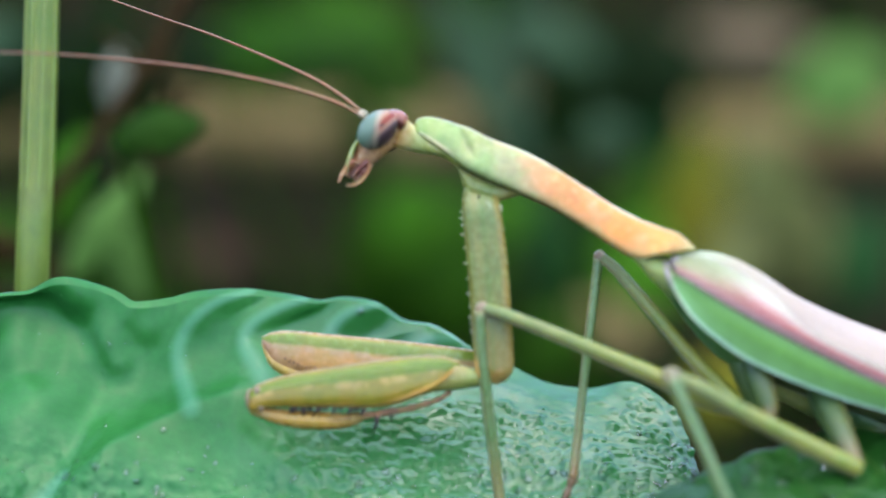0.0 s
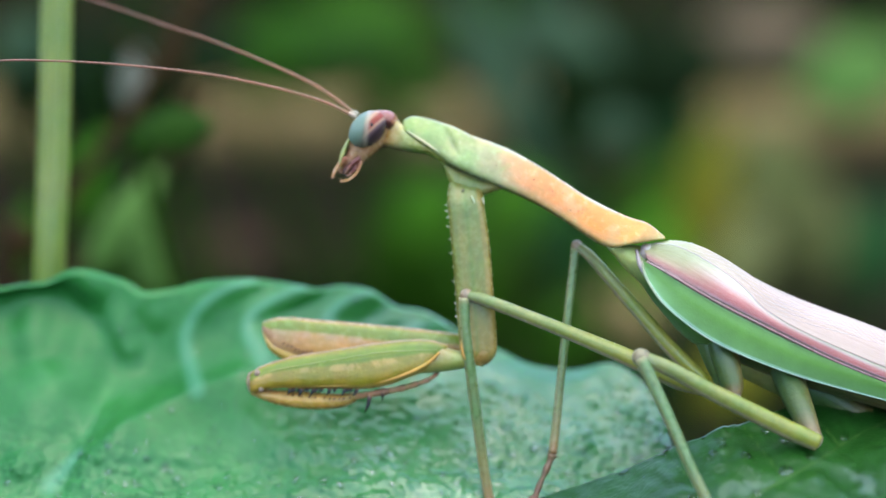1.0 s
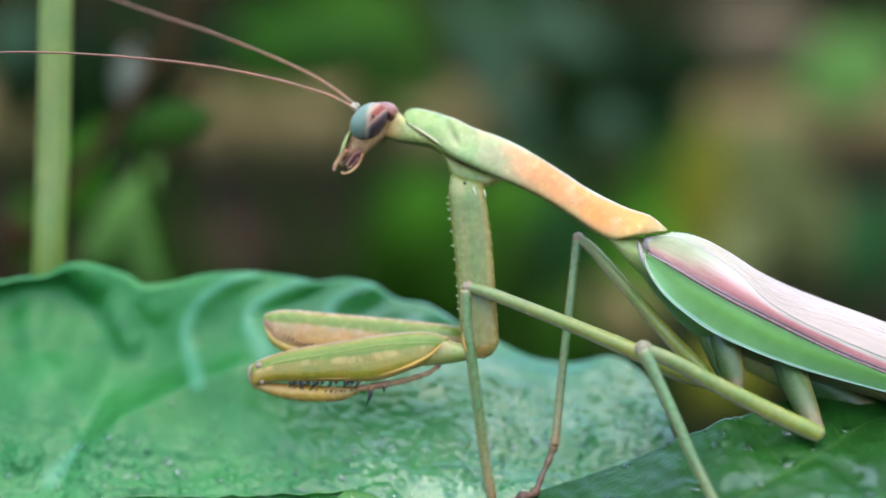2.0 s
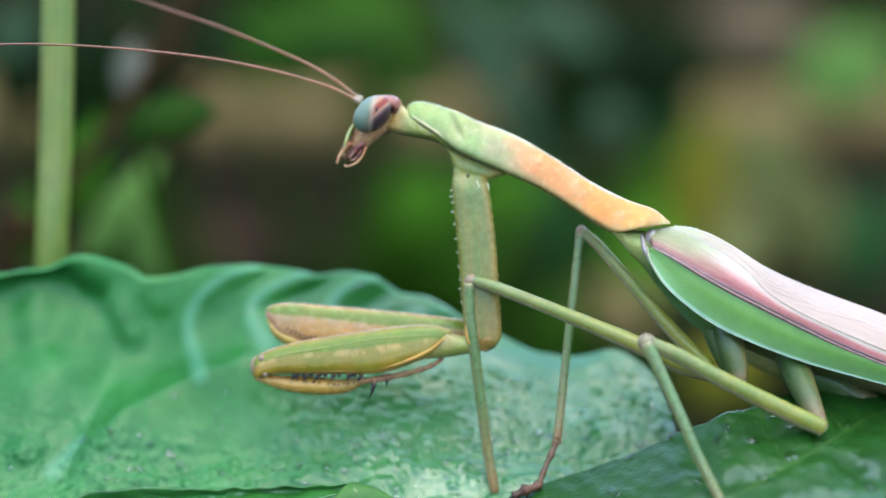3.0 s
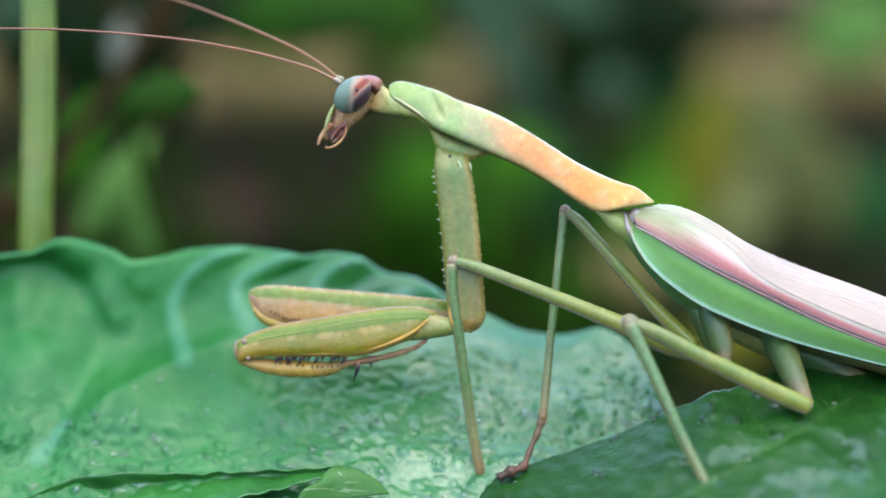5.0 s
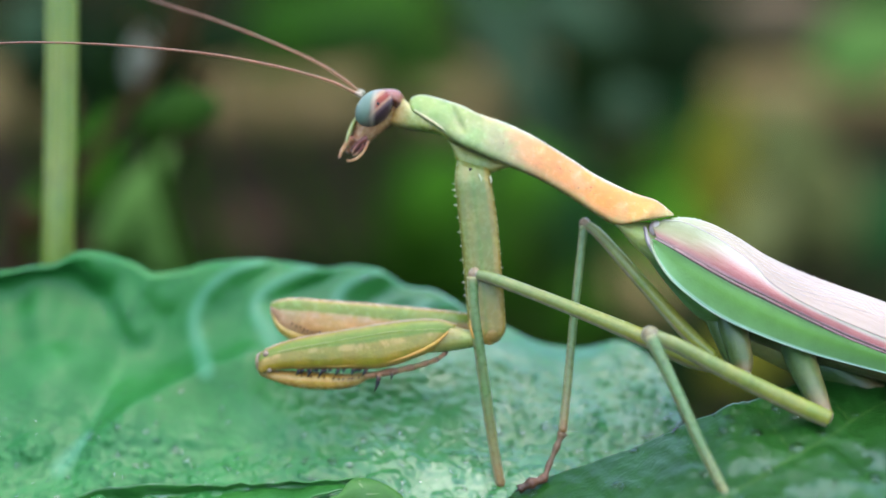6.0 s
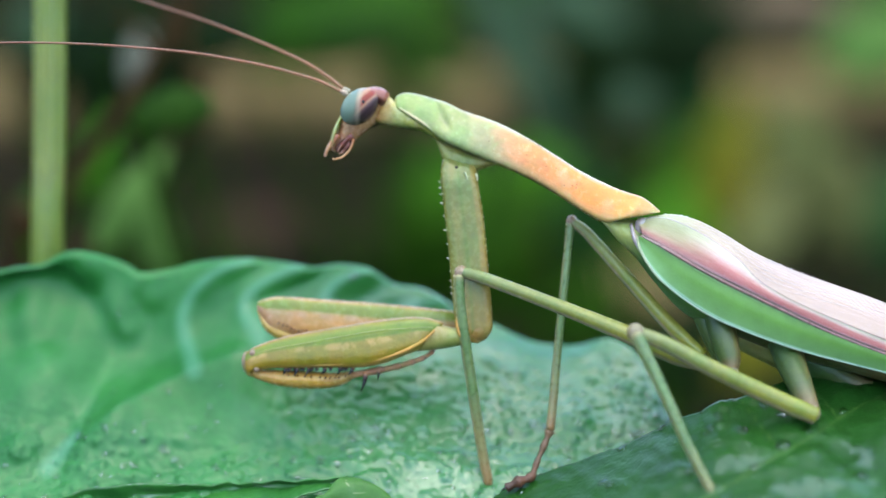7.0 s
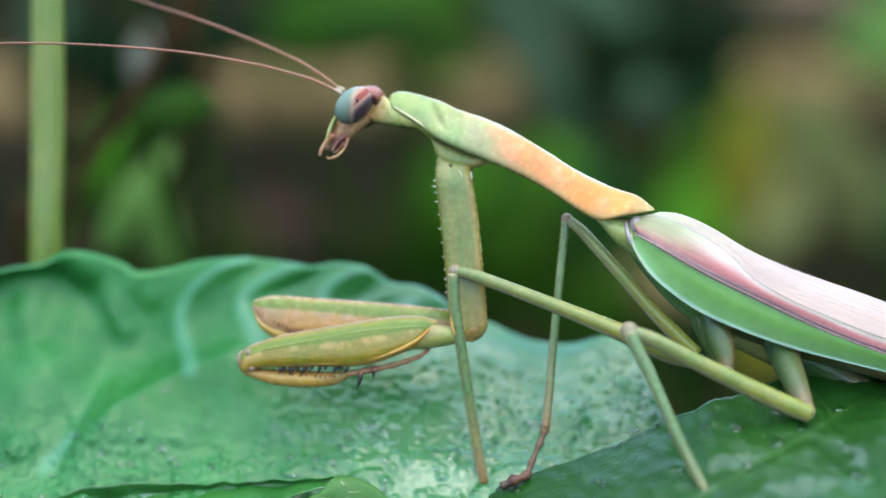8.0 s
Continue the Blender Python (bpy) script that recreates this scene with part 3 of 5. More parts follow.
def ground():
    """One sheet of soil that reaches the horizon, lumpy near the plants."""
    bm = bmesh.new()
    steps = [s * (0.04 * k + 0.0000018 * k ** 5.0) for s, k in [(-1, j) for j in range(40, 0, -1)] + [(1, j) for j in range(41)]]
    rows = []
    for y in steps:
        row = []
        for x in steps:
            z = 0.008 * noise.noise((x * 3, y * 3, 0)) + 0.005 * noise.noise((x * 11, y * 11, 4)) - 0.003 if math.hypot(x, y) < 5 else 0
            row.append(bm.verts.new((x, y + 1.0, z)))
        rows.append(row)
    for a, b in zip(rows, rows[1:]):
        for i in range(len(a) - 1):
            bm.faces.new((a[i], a[i + 1], b[i + 1], b[i]))
    me = bpy.data.meshes.new("ground")
    for f in bm.faces:
        f.smooth = True
    bm.to_mesh(me)
    bm.free()
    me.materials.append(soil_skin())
    tagged(new("ground", me), "damp garden soil with plant shade in its colour", "soil", kind="structure")


ground()


# ------------------------------------------------------------------ leaves that carry the mantis
class Lines:
    """Polylines on a blade, in the plane across the line of sight (mm), for distances to them."""

    def __init__(self, lines):
        a, d, f = [], [], []
        for l in lines:
            pts = [spline(l, i / 12) for i in range(13)]
            for k, (p, q) in enumerate(zip(pts, pts[1:])):
                a.append((p.x, p.z)), d.append((q.x - p.x, q.z - p.z)), f.append(k / 12)
        self.a, self.d, self.f = np.array(a), np.array(d), np.array(f)
        self.len2 = np.maximum((self.d ** 2).sum(1), 1e-9)

    def near(self, p):
        off = np.array((p.x, p.z)) - self.a
        f = np.clip((off * self.d).sum(1) / self.len2, 0, 1)
        gap = np.sqrt(((off - self.d * f[:, None]) ** 2).sum(1))
        return gap, self.f

    def gap(self, p):
        return float(self.near(p)[0].min())


def veins_into(bm, lines, width):
    """Writes the veins of a blade, and any painted sheen lines, into its vertices for the material."""
    ls, net = layers(bm)[2], Lines(lines)
    for v in bm.verts:
        gap, f = net.near(v.co * 1000)
        v[ls] = float(np.exp(-(gap / (width * (1.15 - 0.7 * f))) ** 2).max())


def broad_leaf():
    """The large quilted leaf below the forelegs: a sloping front, and a back that stands up like the wall of a bowl."""
    back = [(-56.83, 8, -6.542), (-49.79, 9, -4.47), (-43.72, 10, -1.844), (-40.01, 10, -1.425), (-36.95, 10.5, -1.055), (-35.19, 11, 0.1694), (-33.43, 11.5, 0.2801), (-30.22, 11.5, -0.5237), (-28, 11, -1.647), (-24.88, 11.5, -1.33), (-22.28, 12, -0.6354), (-19.07, 12, -0.4786), (-15.38, 12.5, -0.6393), (-11.62, 12.5, -1.34), (-8.975, 13, -1.073), (-6.288, 13, -1.613), (-3.602, 13, -2.959), (-0.9263, 13.5, -3.502), (1.496, 13.5, -5.013), (3.921, 14, -6.319), (6.079, 14, -7.022), (8.776, 14, -8.481), (13.09, 14, -8.917), (16.25, 13, -8.238), (18.31, 12, -9.006), (20.34, 11, -10.93), (21.29, 9, -13.98), (21.6, 7, -16.44)]
    mid = [(-57.16, 9, -10.78), (-49.93, 9.5, -8.697), (-43.32, 10.5, -5.823), (-38.12, 11, -5.04), (-34.49, 11.5, -5.852), (-31.63, 10.5, -8.219), (-28.85, 9.8, -10.41), (-26.18, 9.6, -10.93), (-23.02, 9.7, -10.31), (-18.83, 10, -8.213), (-15.19, 10.6, -7.282), (-11.48, 10.6, -7.709), (-7.225, 10.4, -8.342), (-2.982, 10.2, -8.973), (1.248, 10, -9.919), (5.468, 9.8, -10.86), (9.677, 9.6, -11.8), (13.85, 9, -12.72), (17.43, 8, -13.91), (19.89, 6.5, -15.62), (21.28, 5, -17.56)]
    front = [(-52.93, -3.5, -27.02), (-41.67, -3.5, -26.78), (-29.42, -3.6, -26.52), (-17.21, -3.6, -26.28), (-5.008, -3.5, -26.3), (4.752, -3.4, -26.07), (12.09, -3, -25.64), (17.12, -1.5, -24.37), (20.64, 1.5, -21.51), (21.53, 3.6, -19.21)]
    ribs = [[(-34.74, 2.4, -19.17), (-32.42, 5.2, -16.37), (-28.95, 7.4, -13.84), (-23.02, 9.7, -10.94), (-16.25, 10.6, -8.235), (-8.337, 11.3, -6.032), (0.1649, 12.3, -5.901)],
            [(-32.42, 5.2, -16.37), (-31.6, 7.6, -13.33), (-30.32, 10.6, -8.224), (-28.3, 11.2, -4.521), (-25.94, 11.4, -1.755)],
            [(-32.42, 5.2, -16.37), (-35.77, 7.6, -13.33), (-39.21, 10, -8.724), (-41.22, 10.6, -4.5)],
            [(-34.74, 2.4, -19.17), (-25.62, 3, -18.62), (-14.07, 4.4, -17.64), (-2.814, 4.6, -17), (7.425, 4.6, -17.36), (20.17, 4.2, -18.25)],
            [(-8.337, 11.3, -6.032), (-6.241, 12, -4.019), (-4.132, 12.8, -2.957)]]
    sheen_ridges = [[(-22.23, 9.7, -10.84), (-23.55, 10.4, -8.222), (-23.95, 11, -5.851), (-22.75, 11.5, -3.464), (-20.57, 12, -1.76), (-17.5, 12.3, -0.692)],
             [(-16.15, 10.6, -8.129), (-17.91, 11.2, -5.861), (-17.74, 11.6, -4.004), (-15.35, 12.2, -2.3), (-12.7, 12.5, -1.339)],
             [(-9.662, 11.2, -6.454), (-10.5, 11.8, -4.547), (-8.938, 12.4, -2.682), (-6.288, 13, -1.774)],
             [(-3.037, 12, -6.693), (-1.982, 12.6, -5.102), (0.6914, 13.2, -4.846)]]
    fold = [(-32.42, 5.2, -16.37), (-28.95, 7.4, -13.84), (-23.02, 9.7, -10.94), (-16.25, 10.6, -8.235)]
    blister = Vector((-37.49, 4.2, -17.46))
    crest = Lines([[(-33.67, 11.4, -0.04075), (-31.8, 11.4, -2.921), (-29.26, 10.6, -7.164)]])
    dome = Vector((-36.5, 8.5, -11.82))
    net, pleats = Lines(ribs), Lines(sheen_ridges)

    def level(line, x):
        return float(np.interp(x, [q[0] for q in line], [q[2] for q in line]))

    def bulge(u, v, p):
        rib, side = net.gap(p), pleats.gap(p)
        h = -0.40 * math.exp(-(rib / 1.3) ** 2) + 0.36 * math.exp(-(side / 1.1) ** 2)
        below = level(fold, p.x) - p.z
        reach = min(1, max(0, (fold[-1][0] + 4 - p.x) / 6)) * min(1, max(0, (p.x - fold[0][0] + 1) / 4))
        h += reach * (2.1 * max(0, 1 - (below - 1.4) / 7.0) if below > 1.4 else 2.1 * math.exp(-((below - 1.4) / 3.0) ** 2))
        h += 0.9 * math.exp(-(crest.gap(p) / 1.5) ** 2) + 1.4 * math.exp(-((p.x - dome.x) ** 2 + (p.z - dome.z) ** 2) / 9)
        h += 0.9 * math.exp(-((p.x - blister.x) ** 2 + (p.z - blister.z) ** 2) / 2.0)
        h += noise.noise((p.x * 0.30, p.z * 0.26, 4.4)) * 0.8 * min(1, max(0, (-24 - p.x) / 5)) * min(1, max(0, (p.z + 12) / 4))
        h += noise.noise((p.x * 0.16, p.z * 0.16, 3.3)) * 0.55 + noise.noise((p.x * 0.38, p.z * 0.42, 8.1)) * 0.14
        wet = min(1, max(0, (-15.5 - p.z) / 3)) + min(1, max(0, (p.x + 17) / 5)) * min(1, max(0, (-8.5 - p.z) / 3))
        near = noise.voronoi((p.x * 0.9, p.z * 1.5, 0.3))[0][0]
        h += min(1, wet) * (0.75 * max(0, 0.36 - near * near) * (0.8 + 1.2 * noise.noise((p.x * 0.5, p.z * 0.8, 7.1))) + noise.noise((p.x * 0.5, p.z * 1.3, 1.7)) * 0.16 + noise.noise((p.x * 1.1, p.z * 2.6, 5.7)) * 0.05)
        return h - 0.5 * max(0, v - 0.96) / 0.04
    base = tuple(ribs[0][0])
    leaf = thing("broad_leaf", base, "large glossy green quilted leaf with rain drops on it", "leaf")
    bm = sheet([front, mid, back], 330, 190, 0.25, bulge)
    # Only the short first rib is a pale vein; the ridges get painted sheen.
    veins_into(bm, [ribs[0][:2]] + sheen_ridges, 0.9)
    part("blade", bm, M_BROADLEAF, leaf)
    part("petiole", tube([(base[0], base[1] + 2.5, base[2] - 3), (base[0] - 6, 14, base[2] - 20), (base[0] - 8, 20, base[2] - 50), soil(-0.045, 0.02)], [1.3, 1.4, 1.8, 2.5], 20, 10), M_STEM, leaf)
    return leaf


def dark_leaf():
    """The darker leaf under the walking legs, wet along its raised edge."""
    edge = [(0.8094, 2, -24.99), (4.845, 1.6, -22.16), (8.841, 0.8, -20.5), (15.03, -0.2, -18.23), (18.17, -1.2, -16.78), (21.59, -2.4, -15.23), (25.4, -2.6, -13.74), (30.16, -0.8, -12.39), (34.3, 2.5, -11.72), (40.35, 5, -11.02), (50.81, 7, -10.36), (59.67, 4, -11.21)]
    front = [(0.2965, -2, -26.63), (5.527, -8, -27.11), (14.31, -16, -27.13), (24.63, -22, -26.94), (35.03, -24, -25.72), (44.22, -22, -21.72), (53.95, -14, -12.8)]
    lines = [[(14.87, -10, -24.42), (23.49, -9, -20.22), (29.35, -8, -17.34), (37.35, -8, -14.01), (48.41, -8, -9.958)],
             [(23.49, -9, -20.22), (21.64, -5, -17.42), (20.06, -2, -16.01)], [(29.35, -8, -17.34), (27.63, -4, -14.6), (26.82, -3, -13.31)], [(35.07, -8, -14.96), (33.49, -4, -12.64)],
             [(25.85, -9, -18.99), (29.18, -14, -20.14), (31.79, -19, -23.05)], [(32.21, -8, -16.15), (35.6, -14, -18.76), (36.88, -20, -22.89)]]
    net = Lines(lines)

    def bulge(u, v, p):
        d = net.gap(p)
        return 0.35 * (1 - math.exp(-(d / 1.0) ** 2)) + noise.noise((p.x * 0.3, p.z * 0.3, 6.3)) * 0.3 + 0.32 * max(0, 0.6 - noise.voronoi((p.x * 0.55, p.z * 0.8, 2.3))[0][0]) + noise.noise((p.x * 0.8, p.z * 1.1, 2.3)) * 0.18 + 0.12 * noise.noise((p.x * 2.4, 0, 9)) * max(0, 1 - (1 - v) * 12)
    base = (52.51, -10, -12.19)
    leaf = thing("dark_leaf", base, "dark green wet leaf with pale veins, edge raised", "leaf")
    bm = sheet([front, edge], 200, 90, 0.22, bulge)
    veins_into(bm, lines[:4], 0.15)
    part("blade", bm, M_DARKLEAF, leaf)
    part("petiole", tube([base, (base[0] + 8, 2, base[2] - 20), (base[0] + 10, 8, base[2] - 60), soil(0.068, 0.01)], [1.2, 1.3, 1.8, 2.4], 20, 10), M_STEM, leaf)
    return leaf


def curled_leaf():
    """A small leaf at the front, its tip folded over so that the pale underside shows."""
    base = (-35.24, -4.2, -25.36)
    leaf = thing("curled_leaf", base, "small green leaf with folded tip and pale underside", "leaf")
    top = [(-35.92, -1, -22.86), (-31.47, -0.9, -21.09), (-26.52, -0.7, -20.46), (-21.61, -0.2, -20.63), (-16.61, -0.2, -20.47), (-12.07, -0.8, -20.26), (-9.059, -1.4, -20.08), (-7.468, -1.5, -19.83)]
    low = [(-35.03, -5.2, -26.42), (-28.24, -5.2, -25.21), (-22, -4.7, -23.82), (-17.68, -4.2, -22.68), (-13.38, -3.2, -21.68), (-10.97, -2.6, -21.27), (-9.015, -2.2, -20.83), (-7.562, -1.6, -20.11)]
    part("blade", sheet([low, [(a[0], a[1] + 0.4, (a[2] + b[2]) / 2) for a, b in zip(top, low)], top], 90, 24, 0.15,
                        lambda u, v, p: 0.35 * noise.noise((p.x * 0.6, p.z * 0.6, 1)) + 0.1 * noise.noise((p.x * 2, p.z * 2, 1))), M_CURL, leaf)
    up = [(-7.652, -1.8, -19.83), (-6.556, -2, -19.91), (-5.314, -2.2, -20.33), (-4.08, -2.2, -21.12), (-3.094, -2.2, -22.2)]
    down = [(-8.994, -2.6, -20.78), (-9.463, -3, -21.22), (-10.43, -3.2, -21.68), (-10.93, -3.2, -22.32), (-11.17, -3.2, -22.82)]
    bm = sheet([down, up], 30, 14, 0.15, lambda u, v, p: 0.4 * math.sin(v * 3.14))
    veins_into(bm, [[(-7.535, -2.2, -20.04), (-7.042, -2.2, -21.22), (-6.548, -2.2, -22.95)], [(-7.042, -2.2, -21.12), (-5.561, -2.2, -21.12)], [(-6.795, -2.2, -21.72), (-4.574, -2.2, -22.01)], [(-10.99, -2.2, -21.72), (-8.521, -2.2, -21.62), (-6.054, -2.2, -22.2)]], 0.12)
    part("folded_tip", bm, M_UNDER, leaf, "pale green veined underside")
    part("petiole", tube([base, (base[0] - 5, 6, base[2] - 15), (base[0] - 8, 10, base[2] - 50), soil(-0.044, 0.01)], [0.9, 1.0, 1.3, 2.0], 20, 8), M_STEM, leaf)


def stalk():
    """The upright green stalk behind the broad leaf."""
    base = soil(-0.041, 0.03)
    pts = [(-37.25, 16.5, 38.5), (-37.42, 16.5, 24.23), (-37.63, 16.5, 11.07), (-38.01, 16.5, -1.556)]
    ob = thing("plant_stalk", base, "upright pale green plant stalk, out of focus", "stem")
    line = pts + [(-38.5, 22, -30), base]
    part("stem", tube(line, [1.5, 1.52, 1.56, 1.6, 1.8, 2.4], 60, 16), M_STEM, ob)
    for w in (-150, -112, -72, -30):
        off = Vector((math.cos(radians(w)), math.sin(radians(w)), 0)) * 1.5
        part("rib", tube([Vector(q) + off for q in line[:4]], [0.16, 0.18, 0.20], 30, 8), M_STALK_RIB, ob, "pale lengthwise rib")


def drops(leaf, name, count, seed, sizes, where, label):
    """Rain drops: flat clear domes that sit on a blade."""
    rnd = random.Random(seed)
    blade = [c for c in leaf.children if c.name.startswith("blade")][0]
    half = len(blade.data.vertices) // 2
    bm = bmesh.new()
    made = 0
    while made < count:
        v = blade.data.vertices[rnd.randrange(half)]
        p = v.co + BASE[leaf]
        if rnd.random() > where(p * 1000):
            continue
        n = v.normal if v.normal.y < 0.3 and v.normal.z > -0.2 else -v.normal
        side = n.orthogonal().normalized()
        up = n.cross(side)
        r = sizes[0] + (sizes[1] - sizes[0]) * rnd.random() ** 3
        sx, sy = r * rnd.uniform(0.8, 1.4) * 0.001, r * rnd.uniform(0.8, 1.2) * 0.001
        rings = []
        for h, w in ((-0.1, 1.0), (0.08, 0.94), (0.19, 0.70), (0.24, 0.34)):
            rings.append([bm.verts.new(p + n * h * r * 0.001 + side * math.cos(k * 0.785) * w * sx + up * math.sin(k * 0.785) * w * sy) for k in range(8)])
        skin(bm, rings)
        made += 1
    me = bpy.data.meshes.new(name)
    for f in bm.faces:
        f.smooth = True
    bmesh.ops.translate(bm, verts=bm.verts, vec=-BASE[leaf])
    bm.to_mesh(me)
    bm.free()
    me.materials.append(M_WATER)
    ob = new(name, me)
    ob.matrix_world = leaf.matrix_world.copy()
    return tagged(ob, label, "water drops", kind="stuff")


broad = broad_leaf()
dark = dark_leaf()
drops(broad, "rain_drops", 1000, 3, (0.10, 0.40), lambda p: min(1, max(0.02, (-12 - p.z) / 8)), "small clear rain drops on the broad leaf")
drops(dark, "rain_drops", 130, 4, (0.12, 0.6), lambda p: 1 if p.z > -17 else 0.35, "clear rain drops on the dark leaf")
curled_leaf()
stalk()

# ------------------------------------------------------------------ mantis
mantis = thing("mantis", (7.36, 1.4, -21.02), "green and orange praying mantis standing on wet leaves", "mantis")


def build_mantis():
    # pronotum
    top = [(-3.189, 2.1, 13.31), (-2.885, 2.1, 13.77), (-1.974, 2.1, 14.02), (-0.4553, 2, 13.71), (1.566, 1.8, 13.04), (2.981, 1.8, 12.33), (3.84, 1.8, 12.03), (5.834, 1, 11.17), (8.826, 0.5, 9.628), (11.8, 0, 7.65), (14.48, -0.8, 5.922), (16.93, -1.2, 4.915), (18.62, -1.6, 4.309), (20.08, -1.8, 3.166)]
    low = [(-3.138, 2.1, 13.16), (-2.885, 2.1, 12.55), (-1.974, 2.1, 11.9), (-0.4553, 2, 10.88), (1.061, 1.8, 9.702), (2.83, 1.8, 8.843), (4.346, 1.8, 8.186), (6.337, 1, 7.343), (8.575, 0.5, 6.319), (11.05, 0, 4.85), (13.24, -0.8, 3.334), (15.19, -1.2, 2.234), (17.14, -1.6, 2.476), (20.04, -1.8, 2.968)]
    pro = part("pronotum", loft(top, low, [0.5, 1.6, 2.0, 2.2, 2.4, 2.4, 2.2, 1.8, 1.6, 1.5, 1.6, 1.8, 1.9, 0.8], 80, 48, 5.0, dent=lambda u, c: (1.2 - 0.5 * c) * (1 - 0.22 * math.exp(-((u - 0.36 + 0.10 * c) / 0.014) ** 2) * min(1, max(0, (c - 0.25) / 0.2)))), M_PRONOTUM, mantis, "long green neck shield flushed orange behind")
    part("keel", tube([(3.082, 1.8, 12.18), (5.08, 1, 11.47), (7.334, 0.8, 10.45), (10.31, 0.2, 8.66), (13.26, -0.5, 6.68), (16.2, -1, 5.12), (18.63, -1.5, 4.212)], [0.10, 0.12, 0.11, 0.08, 0.08, 0.12, 0.1], 60, 8), M_TOOTH, pro, "whitish ridge along the back")
    part("margin", tube([(-3.072, 1.5, 13.2), (-2.756, 0.55, 12.74), (-1.9, 0.12, 12.15), (-0.3993, -0.2, 11.15), (1.097, -0.45, 10.02), (2.296, -0.45, 9.36), (3.3, -0.25, 8.92)], [0.05, 0.14, 0.17, 0.16, 0.13, 0.09, 0.04], 50, 8), M_MARGIN, pro, "cream lower margin")
    rnd = random.Random(8)
    bm = bmesh.new()
    for k in range(70):
        q = spline([(-2.473, 1.6, 13.93), (0.3028, 1.6, 13.48), (2.976, 1.5, 12.31), (5.074, 0.8, 11.5), (7.321, 0.5, 10.48), (10.3, 0, 8.7), (12.75, -0.6, 7.025)], rnd.random())
        ball(q + Vector((rnd.uniform(-0.1, 0.1), rnd.uniform(-0.9, 0.3), rnd.uniform(-0.12, 0.02))), ((0.06, 0, 0), (0, 0.06, 0), (0, 0, 0.06)), 3, 5, bm)
    part("granules", bm, M_TOOTH, pro, "tiny whitish granules")
    bm = bmesh.new()
    for k in range(9):
        q = spline([(0.7972, -0.6, 10.26), (4.282, -0.7, 9.511), (8.753, -0.9, 8.256), (11.71, -1.3, 6.004), (13.65, -1.8, 4.502)], rnd.random())
        ball(q + Vector((0, -0.45, rnd.uniform(-0.5, 0.5))), ((0.05, 0, 0), (0, 0.05, 0), (0, 0, 0.05)), 3, 5, bm)
    part("specks", bm, M_SPINE, pro, "tiny dark specks")
    part("neck", loft([(-4.351, 2, 13.71), (-3.642, 2, 13.71), (-3.035, 2, 13.2), (-1.973, 2, 12.19), (-0.6071, 2, 11.28), (0.8094, 2, 10.17)], [(-4.857, 2, 11.53), (-3.946, 2, 11.23), (-2.985, 2, 11.03), (-1.821, 2, 10.88), (-0.6071, 2, 10.62), (0.7082, 2, 9.713)], [1.0, 1.3, 1.6, 1.8, 1.6, 0.8], 26, 24, 3.0), M_NECK, mantis, "orange-yellow soft neck skin")

    # head
    head = part("head", loft([(-5.16, 2, 14.52), (-6.526, 2, 14.37), (-7.437, 2, 13.61), (-7.841, 2, 12.44), (-7.993, 2, 11.58), (-8.195, 2, 10.88), (-8.55, 2, 10.17), (-8.752, 2, 9.561), (-8.954, 2, 9.055)], [(-3.642, 2, 14.06), (-3.592, 2, 13.61), (-4.047, 2, 12.6), (-4.401, 2, 11.89), (-5.16, 2, 11.13), (-6.071, 2, 10.37), (-6.88, 2, 9.764), (-7.588, 2, 9.359), (-8.55, 2, 8.853)],
                             [1.0, 1.7, 1.9, 1.8, 1.5, 1.25, 1.0, 0.7, 0.25], 34, 22), M_HEAD, mantis, "brown-red triangular head")
    axis = (Vector((-4.7, 0, 13.85)) - Vector((-7.4, 0, 11.35))).normalized()
    cross = Vector((axis.z, 0, -axis.x))
    c = Vector((-6.157, 0.2, 12.77))
    eye = part("compound_eye", ball(c, (-cross * 1.42, axis * 1.92, Vector((0, 1.45, 0))), 22, 32), M_EYE, head, "glossy grey-green eye with red bands")
    part("pupil", ball(c + Vector((0.42, -1.365, 0.30)), ((0.13, 0.02, 0.05), (0, 0.06, 0), (-0.05, 0.03, 0.17)), 8, 12), M_PUPIL, eye)
    part("compound_eye", ball(c + Vector((0.7, 4.0, -0.1)), (-cross * 1.4, axis * 1.9, Vector((0, 1.45, 0))), 14, 22), M_EYE, head)
    part("vertex", loft([(-6.67, 1.8, 14.25), (-5.659, 1.8, 14.55), (-4.497, 1.8, 14.6), (-3.836, 1.6, 14.28), (-3.583, 1.6, 13.68)], [(-6.266, 1.8, 13.9), (-5.255, 1.8, 13.39), (-4.649, 1.8, 12.89), (-4.24, 1.6, 12.67), (-3.836, 1.6, 12.97)], [0.6, 1.7, 1.9, 1.6, 0.6], 16, 16), M_CROWN, head, "reddish-brown crown")
    part("frons", loft([(-7.915, 1.4, 12.05), (-8.368, 1.4, 11.34), (-8.721, 1.4, 10.44), (-8.822, 1.4, 9.629), (-8.62, 1.4, 9.326)], [(-7.763, 1.4, 11.85), (-8.016, 1.4, 11.04), (-8.268, 1.4, 10.33), (-8.469, 1.4, 9.83), (-8.52, 1.4, 9.276)], [0.5, 0.9, 1.0, 0.8, 0.3], 16, 14), M_FROND, head, "translucent green shield of the face")
    part("labrum", tube([(-8.143, 0.9, 10.3), (-8.746, 0.9, 9.601), (-9.148, 0.9, 8.997), (-9.349, 0.9, 8.394)], [0.34, 0.20, 0.15, 0.11], 12, 10), M_HEAD, head)
